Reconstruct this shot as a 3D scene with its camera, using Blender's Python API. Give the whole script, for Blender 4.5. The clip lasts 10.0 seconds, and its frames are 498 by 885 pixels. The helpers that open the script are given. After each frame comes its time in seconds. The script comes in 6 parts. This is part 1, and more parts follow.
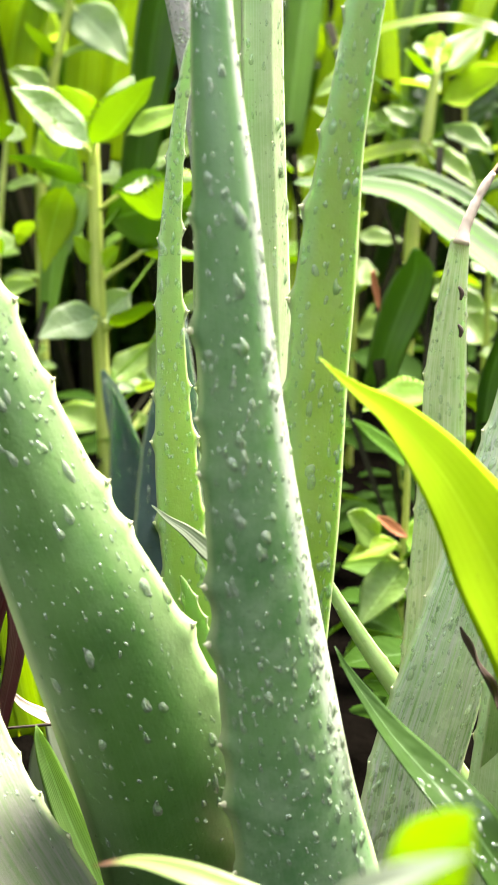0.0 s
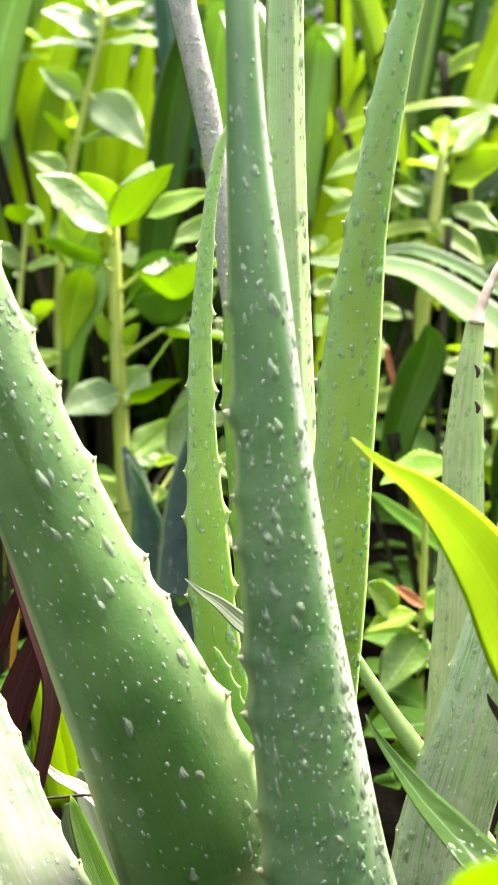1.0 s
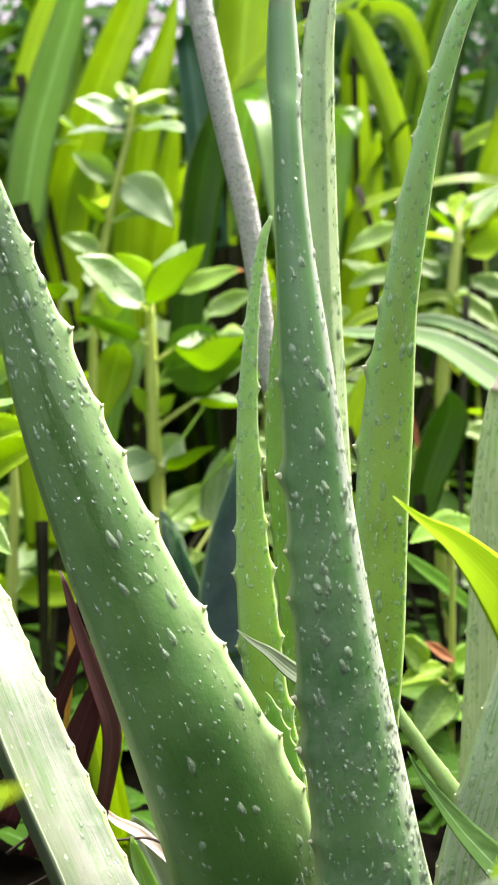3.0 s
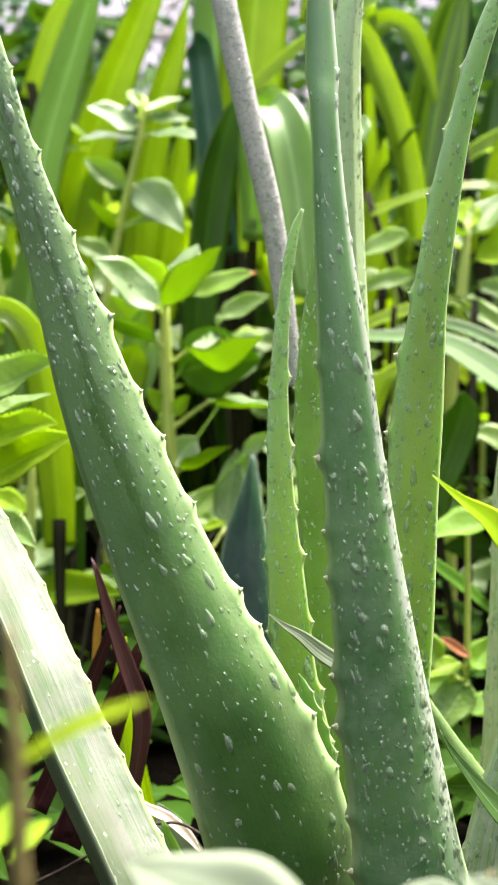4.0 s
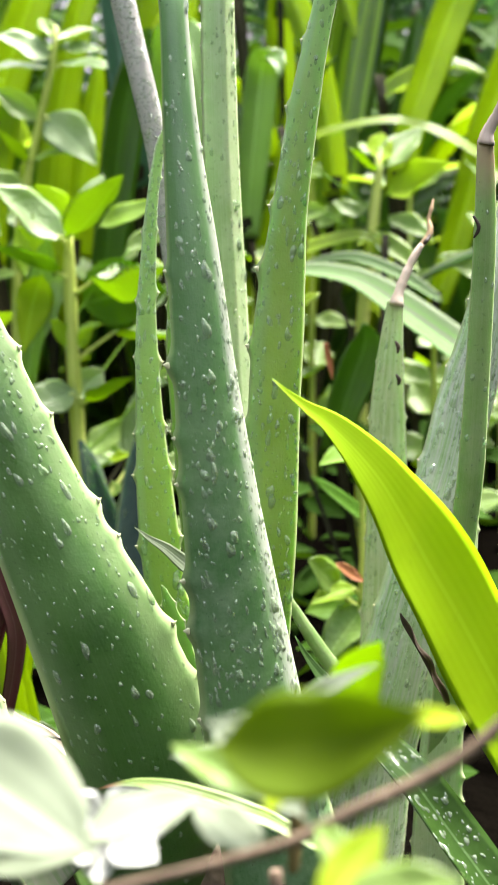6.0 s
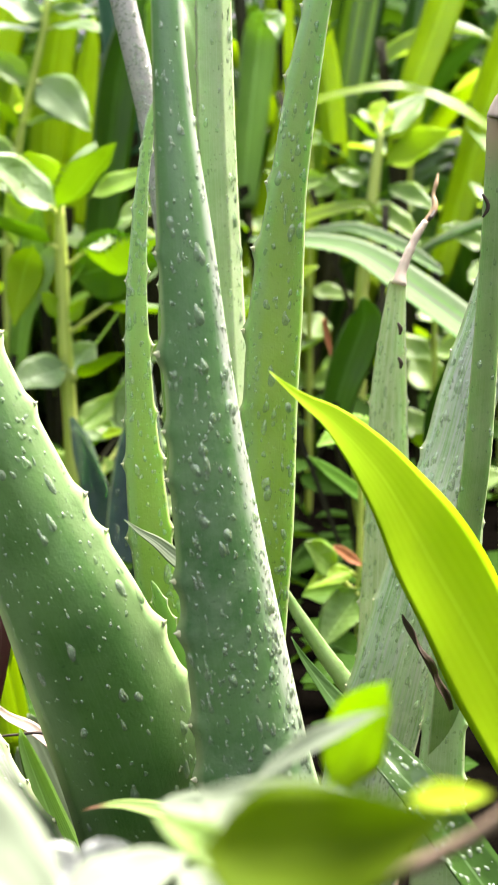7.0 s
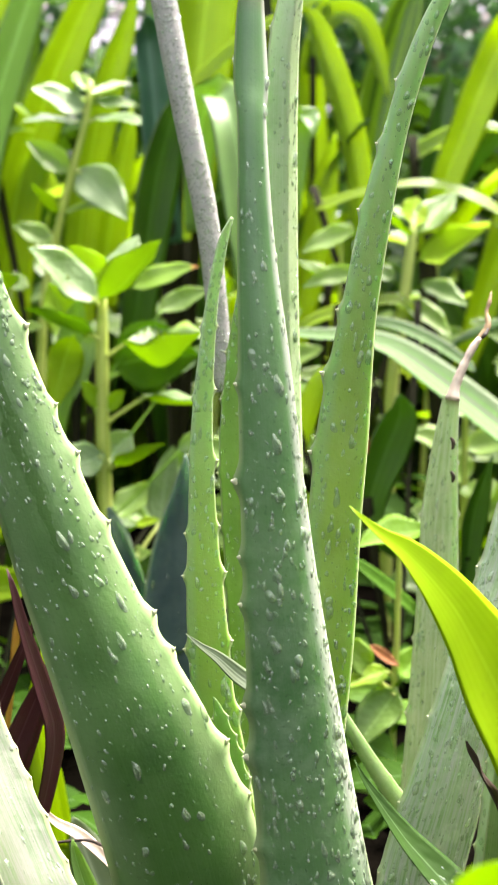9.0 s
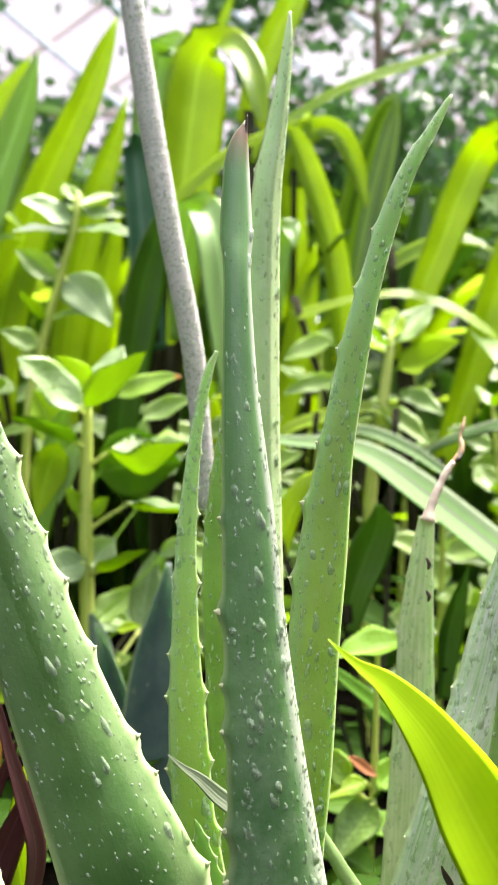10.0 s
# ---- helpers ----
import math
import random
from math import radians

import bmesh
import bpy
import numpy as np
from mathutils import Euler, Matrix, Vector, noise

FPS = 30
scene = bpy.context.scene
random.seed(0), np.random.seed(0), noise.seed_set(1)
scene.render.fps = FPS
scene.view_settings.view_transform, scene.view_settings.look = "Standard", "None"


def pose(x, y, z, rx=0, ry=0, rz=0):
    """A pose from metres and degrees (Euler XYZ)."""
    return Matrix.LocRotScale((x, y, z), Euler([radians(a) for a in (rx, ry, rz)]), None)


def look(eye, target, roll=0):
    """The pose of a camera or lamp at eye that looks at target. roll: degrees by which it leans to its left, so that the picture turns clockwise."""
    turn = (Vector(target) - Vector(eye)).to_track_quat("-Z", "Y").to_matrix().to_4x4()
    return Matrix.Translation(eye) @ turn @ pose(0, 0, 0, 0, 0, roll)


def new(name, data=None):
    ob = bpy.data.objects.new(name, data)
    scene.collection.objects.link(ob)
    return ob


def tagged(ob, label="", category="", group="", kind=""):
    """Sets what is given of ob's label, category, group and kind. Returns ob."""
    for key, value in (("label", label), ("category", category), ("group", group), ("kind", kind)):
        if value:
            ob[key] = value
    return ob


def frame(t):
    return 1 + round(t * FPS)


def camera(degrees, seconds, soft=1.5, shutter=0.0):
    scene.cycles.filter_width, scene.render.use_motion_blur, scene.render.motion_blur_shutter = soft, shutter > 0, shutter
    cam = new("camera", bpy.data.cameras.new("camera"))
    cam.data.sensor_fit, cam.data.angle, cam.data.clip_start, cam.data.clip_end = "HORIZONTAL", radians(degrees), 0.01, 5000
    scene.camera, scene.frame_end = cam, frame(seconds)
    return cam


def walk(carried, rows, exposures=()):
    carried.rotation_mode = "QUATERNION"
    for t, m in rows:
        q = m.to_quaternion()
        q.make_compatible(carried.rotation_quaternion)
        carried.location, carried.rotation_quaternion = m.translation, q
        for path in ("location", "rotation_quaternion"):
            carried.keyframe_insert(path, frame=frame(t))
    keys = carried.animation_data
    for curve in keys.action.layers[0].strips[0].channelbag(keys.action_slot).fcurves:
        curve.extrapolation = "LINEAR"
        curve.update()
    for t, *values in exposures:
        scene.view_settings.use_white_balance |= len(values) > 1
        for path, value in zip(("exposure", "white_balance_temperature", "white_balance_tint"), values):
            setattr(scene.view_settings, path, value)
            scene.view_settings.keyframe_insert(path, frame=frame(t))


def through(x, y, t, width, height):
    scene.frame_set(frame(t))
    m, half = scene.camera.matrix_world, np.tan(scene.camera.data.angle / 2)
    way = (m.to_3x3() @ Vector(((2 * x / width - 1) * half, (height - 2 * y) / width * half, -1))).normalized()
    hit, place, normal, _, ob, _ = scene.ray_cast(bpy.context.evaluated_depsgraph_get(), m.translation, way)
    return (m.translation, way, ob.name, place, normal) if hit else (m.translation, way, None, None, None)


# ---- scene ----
# A wet aloe clump in a glasshouse bed, seen close with a long lens.
cam = camera(24, 10.0)
cam.data.dof.use_dof = True
cam.data.dof.focus_distance = 0.62
cam.data.dof.aperture_fstop = 16.5
PATH = [
    (0.0, pose(0.0277, 0.0952, 0.4237, 77.992, -0.701, 0.642)),
    (0.5, pose(0.0214, 0.0800, 0.4336, 79.802, -0.462, 0.709)),
    (1.0, pose(0.0164, 0.0713, 0.4305, 81.466, -0.183, 0.884)),
    (1.5, pose(0.0167, 0.0483, 0.4268, 82.599, 0.242, 1.292)),
    (2.0, pose(0.0113, 0.0313, 0.4139, 83.477, 0.543, 1.631)),
    (2.5, pose(0.0046, 0.0203, 0.4371, 84.038, 0.702, 1.757)),
    (3.8, pose(-0.0092, 0.0028, 0.4292, 85.368, 0.824, 1.346)),
    (4.0, pose(-0.0185, -0.0016, 0.4234, 85.345, 0.680, 1.416)),
    (4.5, pose(-0.0189, -0.0107, 0.4238, 85.108, 0.652, 1.157)),
    (5.0, pose(-0.0184, -0.0124, 0.4277, 84.550, 0.468, 0.431)),
    (5.5, pose(-0.0199, -0.0160, 0.4200, 83.751, 0.308, -0.490)),
    (6.0, pose(0.0272, -0.0075, 0.4037, 82.819, 0.453, -1.249)),
    (6.2, pose(0.0428, 0.0054, 0.3980, 82.337, 0.516, -1.449)),
    (7.3, pose(0.0208, 0.0297, 0.4156, 81.038, -0.106, -1.071)),
    (7.5, pose(0.0161, 0.0329, 0.4155, 81.150, -0.036, -0.412)),
    (8.0, pose(0.0055, 0.0290, 0.4223, 81.619, -0.435, -0.078)),
    (8.5, pose(-0.0035, 0.0255, 0.4303, 82.757, -0.773, -0.400)),
    (9.0, pose(-0.0034, 0.0189, 0.4411, 84.424, -1.121, -0.906)),
    (9.5, pose(-0.0069, 0.0028, 0.4544, 86.571, -1.371, -1.402)),
    (10.0, pose(-0.0060, -0.0055, 0.4640, 88.796, -1.613, -1.863)),
]
walk(cam, PATH, exposures=[(0.0, 2.95, 6650, 12.5), (1.5, 2.77, 6600, 11.5), (2.5, 2.57, 6500, 10), (4.5, 2.42, 6500, 10), (6.0, 2.48, 6500, 10), (7.5, 2.67, 6600, 11), (9.0, 2.61, 6600, 11), (10.0, 2.57, 6600, 11)])

# ---- light: bright overcast sky and a wide soft sun, high on the right ----
SUN_ELEVATION, SUN_AZIMUTH = 64.0, 48.0
world = bpy.data.worlds.new("overcast_sky")
scene.world = world
world.use_nodes = True
wn, wl = world.node_tree.nodes, world.node_tree.links
sky = wn.new("ShaderNodeTexSky")
sky.sky_type = "NISHITA"
sky.sun_disc = False
sky.sun_elevation = radians(SUN_ELEVATION)
sky.sun_rotation = radians(SUN_AZIMUTH)
soften = wn.new("ShaderNodeHueSaturation")
soften.inputs["Saturation"].default_value = 0.25
wl.new(sky.outputs["Color"], soften.inputs["Color"])
wl.new(soften.outputs["Color"], wn["Background"].inputs["Color"])
wn["Background"].inputs["Strength"].default_value = 0.112
sun = new("sun", bpy.data.lights.new("sun", "SUN"))
sun.data.energy, sun.data.angle, sun.data.color = 3.8, radians(32), (1.0, 0.95, 0.85)
se, sa = radians(SUN_ELEVATION), radians(SUN_AZIMUTH)
sun_way = Vector((math.sin(sa) * math.cos(se), math.cos(sa) * math.cos(se), math.sin(se)))
sun.matrix_world = look(sun_way * 20, (0, 0, 0))


# ---- materials ----
class Nodes:
    """A small wrapper to write node trees in few lines."""

    def __init__(self, name):
        self.m = bpy.data.materials.new(name)
        self.m.use_nodes = True
        self.t = self.m.node_tree
        self.bsdf = self.t.nodes["Principled BSDF"]
        self.out = self.t.nodes["Material Output"]

    def put(self, socket, value):
        if hasattr(value, "node"):
            self.t.links.new(value, socket)
        elif value is not None:
            socket.default_value = (*value, 1.0) if isinstance(value, tuple) and len(value) == 3 and socket.type == "RGBA" else value

    def node(self, kind, out=0, settings=(), **inputs):
        n = self.t.nodes.new("ShaderNode" + kind)
        for k, v in settings:
            setattr(n, k, v)
        for k, v in inputs.items():
            self.put(n.inputs[int(k[1:]) if k[0] == "i" and k[1:].isdigit() else k], v)
        return n.outputs[out]

    def coords(self, which="Object", scale=(1, 1, 1)):
        c = self.t.nodes.new("ShaderNodeTexCoord")
        return self.node("Mapping", i0=c.outputs[which], i3=scale)

    def noise(self, vec, scale, detail=3.0, rough=0.55):
        return self.node("TexNoise", 0, Vector=vec, Scale=scale, Detail=detail, Roughness=rough)

    def ramp(self, fac, stops):
        n = self.t.nodes.new("ShaderNodeValToRGB")
        self.put(n.inputs[0], fac)
        while len(n.color_ramp.elements) < len(stops):
            n.color_ramp.elements.new(0.5)
        for e, (p, c) in zip(n.color_ramp.elements, stops):
            e.position = p
            e.color = (*c, 1.0) if isinstance(c, tuple) else (c, c, c, 1.0)
        return n.outputs[0]

    def mix(self, fac, a, b, how="MIX"):
        n = self.t.nodes.new("ShaderNodeMix")
        n.data_type, n.blend_type = "RGBA", how
        self.put(n.inputs[0], fac)
        self.put(n.inputs[6], a)
        self.put(n.inputs[7], b)
        return n.outputs[2]

    def math(self, op, a, b=None, c=None):
        return self.node("Math", 0, (("operation", op),), i0=a, i1=b, i2=c)

    def bump(self, height, strength=0.3, distance=0.002):
        n = self.t.nodes.new("ShaderNodeBump")
        n.inputs["Strength"].default_value, n.inputs["Distance"].default_value = strength, distance
        self.put(n.inputs["Height"], height)
        return n.outputs[0]

    def set(self, **inputs):
        for k, v in inputs.items():
            self.put(self.bsdf.inputs[k.replace("_", " ")], v)
        return self


def u_of(k):
    """The place across a leaf (0 and 1 at its margins) and along it."""
    c = k.t.nodes.new("ShaderNodeTexCoord")
    s = k.t.nodes.new("ShaderNodeSeparateXYZ")
    k.t.links.new(c.outputs["UV"], s.inputs[0])
    return s.outputs[0], s.outputs[1], c.outputs["UV"]


def aloe_skin(name, deep, fresh, pale, bloom=0.3, rough=0.42, streak=0.10, scrape=0.0, tip=None, coat=0.25, rim=0.0, wet=0.0, haze=0.0, dull=(1.0, 1.0), rim_sheen=(0.54, 0.55, 0.52)):
    """Thick aloe skin: two greens in soft clouds, fine lengthwise streaks, pale margins, a chalky bloom and, with rim,
    a painted band of sheen.
    """
    k = Nodes(name)
    u, v, uv = u_of(k)
    ob = k.coords("Object")
    clouds = k.noise(ob, 14.0, 3.0)
    colour = k.mix(k.ramp(clouds, [(0.32, 0.0), (0.68, 1.0)]), deep, fresh)
    fine = k.noise(k.node("Mapping", i0=uv, i3=(60.0, 5.0, 1.0)), 1.0, 4.0)
    colour = k.mix(k.math("MULTIPLY", k.ramp(fine, [(0.45, 0.0), (0.75, 1.0)]), streak), colour, pale)
    mottle = k.noise(ob, 55.0, 5.0, 0.7)
    colour = k.mix(k.math("MULTIPLY", k.math("MULTIPLY", k.ramp(mottle, [(0.42, 0.0), (0.72, 1.0)]), bloom), k.ramp(v, [(0.3, dull[0]), (0.7, dull[1])])), colour, pale)
    specks = k.noise(ob, 330.0, 2.0)
    colour = k.mix(k.ramp(specks, [(0.66, 0.0), (0.74, 0.4)]), colour, tuple(c * 0.5 for c in deep))
    if scrape > 0:
        wear_sheen = k.noise(k.node("Mapping", i0=uv, i3=(24.0, 7.0, 1.0)), 1.0, 5.0, 0.7)
        colour = k.mix(k.math("MULTIPLY", k.ramp(wear_sheen, [(0.44, 0.0), (0.6, 1.0)]), scrape), colour, tuple(min(0.6, c * 1.02) for c in pale))
    edge = k.math("ABSOLUTE", k.math("SUBTRACT", u, 0.5))
    colour = k.mix(k.ramp(edge, [(0.45, 0.0), (0.49, 0.7)]), colour, (0.46, 0.52, 0.28))
    # sky and sun sheen on one flank, painted as a pale band
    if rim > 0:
        wear_sheen = k.math("ADD", u, k.math("MULTIPLY", k.math("SUBTRACT", fine, 0.5), 0.14))
        colour = k.mix(k.math("MULTIPLY", k.ramp(wear_sheen, [(0.13, rim), (0.27, 0.0)]), k.ramp(v, [(0.08, 0.0), (0.22, 1.0)])), colour, rim_sheen)
    gloss = k.math("MULTIPLY_ADD", mottle, 0.18, rough - 0.09)
    if haze > 0:
        # paler to the tip and one margin: bloom, with sky sheen painted in
        bloom_sheen = k.math("ADD", k.ramp(k.math("ADD", v, k.math("MULTIPLY", clouds, 0.3)), [(0.58, 0.0), (0.95, 0.7)]), k.ramp(k.math("ADD", u, k.math("MULTIPLY", clouds, 0.3)), [(0.85, 0.0), (1.12, 0.6)]))
        colour = k.mix(k.math("MULTIPLY", bloom_sheen, haze), colour, (0.34, 0.45, 0.26))
    if wet > 0:
        run = k.noise(k.node("Mapping", i0=uv, i3=(4.0, 20.0, 1.0)), 1.0, 6.0, 0.65)
        off = k.math("ABSOLUTE", k.math("SUBTRACT", k.math("MULTIPLY_ADD", run, 0.5, u), 0.78))
        trail = k.math("MULTIPLY", k.math("MULTIPLY", k.ramp(off, [(0.045, 1.0), (0.13, 0.0)]), k.ramp(v, [(0.42, 0.0), (0.6, 1.0)])), wet)
        colour = k.mix(trail, colour, (0.07, 0.15, 0.035))
        gloss = k.math("MULTIPLY", gloss, k.math("MULTIPLY_ADD", trail, -0.6, 1.0))
    if tip:
        colour = k.mix(k.ramp(v, [(0.945, 0.0), (0.985, 0.9)]), colour, tip)
    relief = k.math("ADD", k.math("MULTIPLY", fine, 0.15 + streak), k.noise(ob, 420.0, 2.0))
    k.set(Base_Color=colour, Roughness=gloss, Normal=k.bump(relief, 0.22, 0.0008))
    k.set(Subsurface_Weight=0.12, Subsurface_Radius=(0.004, 0.008, 0.003), Subsurface_Scale=1.0, Coat_Weight=coat, Coat_Roughness=0.15)
    return k.m


def thin_leaf(name, dark, light, through, share=0.45, rough=0.4, veins=22.0, vein_bump=0.25, stripe=None, quilt=0.0, tint=0.35, tip=None, lines_mix=0.14, rib_mix=0.55, wash=0.75, coat=0.12, coat_rough=0.3, spec=0.5, film=False, bands=0.0):
    """A thin leaf that lets light through, with lengthwise or netted veins and a paler midrib."""
    k = Nodes(name)
    u, v, uv = u_of(k)
    ob = k.coords("Object")
    info = k.t.nodes.new("ShaderNodeObjectInfo")
    clouds = k.noise(ob, 18.0, 4.0)
    mixer = k.math("ADD", k.math("MULTIPLY", info.outputs["Random"], tint), k.math("MULTIPLY", clouds, 1.0 - tint))
    colour = k.mix(k.ramp(mixer, [(0.3, 0.0), (0.62, 1.0)]), dark, light)
    lines = k.math("SINE", k.math("MULTIPLY", u, veins * 6.283))
    colour = k.mix(k.ramp(lines, [(0.55, 0.0), (1.0, lines_mix)]), colour, light)
    if bands > 0:
        run = k.noise(k.node("Mapping", i0=uv, i3=(13.0, 0.5, 1.0), i1=k.node("CombineXYZ", 0, X=k.math("MULTIPLY", info.outputs["Random"], 37.0))), 1.0, 4.0, 0.6)
        colour = k.mix(k.math("MULTIPLY", k.ramp(run, [(0.40, 1.0), (0.56, 0.0)]), bands), colour, tuple(c * 0.35 for c in dark))
    if stripe:
        band = k.noise(k.node("Mapping", i0=uv, i3=(9.0, 0.35, 1.0)), 1.0, 3.0)
        colour = k.mix(k.ramp(band, [(0.43, 0.0), (0.50, 0.9)]), colour, stripe)
    rib = k.math("ABSOLUTE", k.math("SUBTRACT", u, 0.5))
    colour = k.mix(k.ramp(rib, [(0.012, rib_mix), (0.035, 0.0)]), colour, tuple(min(1.0, c * 1.7 + 0.05) for c in light))
    blotch = k.noise(ob, 65.0, 3.0, 0.7)
    colour = k.mix(k.ramp(blotch, [(0.62, 0.0), (0.78, 0.35)]), colour, tuple(c * 0.55 for c in dark))
    if tip:
        colour = k.mix(k.ramp(v, [(0.88, 0.0), (0.94, 0.9)]), colour, tip)
    height = k.math("MULTIPLY", lines, 0.5)
    if quilt > 0:
        cells = k.node("TexVoronoi", 0, (("feature", "SMOOTH_F1"),), Vector=ob, Scale=190.0)
        side = k.math("SINE", k.math("MULTIPLY", k.math("ADD", k.math("MULTIPLY", v, 9.0), k.math("MULTIPLY", rib, 4.0)), 6.283))
        height = k.math("ADD", k.math("MULTIPLY", cells, quilt * 2.0), k.math("MULTIPLY", side, 0.07))
    normal = k.bump(height, vein_bump, 0.0015)
    if film:
        patch = k.noise(ob, 150.0, 5.0, 0.6)
        coat = k.math("MULTIPLY", k.ramp(patch, [(0.42, 0.0), (0.47, 1.0)]), k.ramp(v, [(0.4, 1.0), (0.62, 0.0)]))
    k.set(Base_Color=colour, Roughness=k.math("MULTIPLY_ADD", blotch, 0.2, rough - 0.1), Normal=normal, Coat_Weight=coat, Coat_Roughness=coat_rough, Specular_IOR_Level=spec)
    glow = k.node("BsdfTranslucent", 0, Color=k.mix(wash, colour, through, "MIX"), Normal=normal)
    k.put(k.out.inputs["Surface"], k.node("MixShader", 0, i0=share, i1=k.bsdf.outputs[0], i2=glow))
    return k.m


ALOE_GREY = aloe_skin("aloe_skin_grey_green", (0.080, 0.188, 0.066), (0.152, 0.292, 0.104), (0.35, 0.45, 0.30), 0.5, dull=(1.0, 0.1), tip=(0.16, 0.07, 0.05), rim=0.75, rim_sheen=(0.46, 0.46, 0.43), coat=0.15)
ALOE_GREEN = aloe_skin("aloe_skin_green", (0.056, 0.140, 0.031), (0.110, 0.232, 0.052), (0.25, 0.38, 0.17), 0.14, coat=0.15, rim=0.26, wet=0.8, haze=0.3, rim_sheen=(0.40, 0.48, 0.26))
ALOE_LIGHT = aloe_skin("aloe_skin_light_green", (0.27, 0.42, 0.055), (0.37, 0.54, 0.095), (0.45, 0.58, 0.26), 0.2, haze=0.75)
ALOE_PALE = aloe_skin("aloe_skin_pale", (0.30, 0.42, 0.19), (0.44, 0.56, 0.28), (0.62, 0.68, 0.48), 0.4, streak=0.4)
# pale streaks are scrapes, with wet white sheen put into the colour too
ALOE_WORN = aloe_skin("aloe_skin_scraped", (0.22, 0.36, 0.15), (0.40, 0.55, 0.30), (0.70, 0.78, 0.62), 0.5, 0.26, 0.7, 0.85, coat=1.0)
ALOE_FADED = aloe_skin("aloe_skin_faded", (0.15, 0.26, 0.07), (0.24, 0.36, 0.11), (0.45, 0.50, 0.30), 0.3, streak=0.3, tip=(0.40, 0.27, 0.17))
ALOE_MID = aloe_skin("aloe_skin_mid_green", (0.12, 0.23, 0.035), (0.18, 0.32, 0.05), (0.30, 0.42, 0.18), 0.2)
ALOE_DRYING = aloe_skin("aloe_skin_drying", (0.20, 0.30, 0.10), (0.37, 0.44, 0.20), (0.66, 0.64, 0.48), 0.4, 0.4, 0.6, 0.5)
# darkened copy of the scraped skin for a leaf facing more light
ALOE_WORN_DIM = aloe_skin("aloe_skin_scraped_dim", (0.045, 0.100, 0.030), (0.10, 0.15, 0.055), (0.155, 0.155, 0.13), 0.6, 0.45, 0.7, 0.9, coat=0.2)

k = Nodes("dry_leaf_tip")
grain = k.noise(k.coords("Object", (1, 1, 0.2)), 260.0, 4.0)
k.set(Base_Color=k.mix(grain, (0.74, 0.62, 0.56), (0.46, 0.31, 0.25)), Roughness=0.75, Normal=k.bump(grain, 0.5, 0.001))
DRY = k.m
k = Nodes("rust_brown_leaf")
grain = k.noise(k.coords("Object"), 160.0, 4.0)
k.set(Base_Color=k.mix(grain, (0.48, 0.17, 0.05), (0.22, 0.08, 0.03)), Roughness=0.7, Normal=k.bump(grain, 0.5, 0.001))
RUST = k.m
k = Nodes("scorched_brown")
grain = k.noise(k.coords("Object"), 300.0, 4.0)
k.set(Base_Color=k.mix(grain, (0.008, 0.006, 0.005), (0.06, 0.028, 0.018)), Roughness=0.7, Normal=k.bump(grain, 0.6, 0.001))
SCORCH = k.m
k = Nodes("tan_dry_leaf")
grain = k.noise(k.coords("Object"), 220.0, 4.0)
k.set(Base_Color=k.mix(grain, (0.55, 0.38, 0.22), (0.28, 0.16, 0.09)), Roughness=0.75, Normal=k.bump(grain, 0.5, 0.001))
TAN = k.m
k = Nodes("orange_withered_leaf")
grain = k.noise(k.coords("Object"), 120.0, 4.0)
k.set(Base_Color=k.mix(grain, (0.62, 0.36, 0.03), (0.40, 0.14, 0.02)), Roughness=0.65, Normal=k.bump(grain, 0.4, 0.001))
ORANGE = k.m
k = Nodes("flower_stalk_skin")
u, v, uv = u_of(k)
lines = k.noise(k.node("Mapping", i0=uv, i3=(40.0, 3.0, 1.0)), 1.0, 4.0)
spots = k.noise(k.coords("Object"), 240.0, 3.0)
k.set(Base_Color=k.mix(spots, k.mix(lines, (0.27, 0.23, 0.245), (0.47, 0.43, 0.44)), (0.54, 0.50, 0.50)), Roughness=0.5, Normal=k.bump(k.math("ADD", lines, spots), 0.5, 0.0015))
STALK = k.m
k = Nodes("leaf_tooth_horn")
k.set(Base_Color=k.mix(k.noise(k.coords("Object"), 500.0), (0.62, 0.64, 0.38), (0.74, 0.70, 0.48)), Roughness=0.4, Subsurface_Weight=0.1, Subsurface_Radius=(0.002, 0.002, 0.001))
TOOTH = k.m
k = Nodes("water")
# the pale diffuse share stands in for light focused by the drops
film = k.node("MixShader", 0, i0=0.20, i1=k.node("BsdfTransparent", 0, Color=(0.98, 1.0, 0.97)), i2=k.node("BsdfDiffuse", 0, Color=(0.80, 0.96, 0.70)))
rim = k.math("MULTIPLY_ADD", k.node("Fresnel", 0, IOR=1.36), 0.9, 0.03)
k.put(k.out.inputs["Surface"], k.node("MixShader", 0, i0=rim, i1=film, i2=k.node("BsdfGlossy", 0, Color=(1.0, 1.0, 1.0), Roughness=0.05)))
WATER = k.m

STRAP = thin_leaf("strap_leaf", (0.115, 0.215, 0.010), (0.31, 0.44, 0.024), (0.64, 0.80, 0.0), 0.60, 0.34, 16.0, bands=0.35, wash=0.7)
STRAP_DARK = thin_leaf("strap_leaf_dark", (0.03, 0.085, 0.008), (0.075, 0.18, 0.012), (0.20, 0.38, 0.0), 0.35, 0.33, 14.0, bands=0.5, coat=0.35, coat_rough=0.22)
OLIVE = thin_leaf("olive_leaf", (0.10, 0.16, 0.002), (0.15, 0.22, 0.003), (0.36, 0.50, 0.0), 0.5, 0.7, 4.0, 0.02, coat=0.0, spec=0.15, rib_mix=0.15)
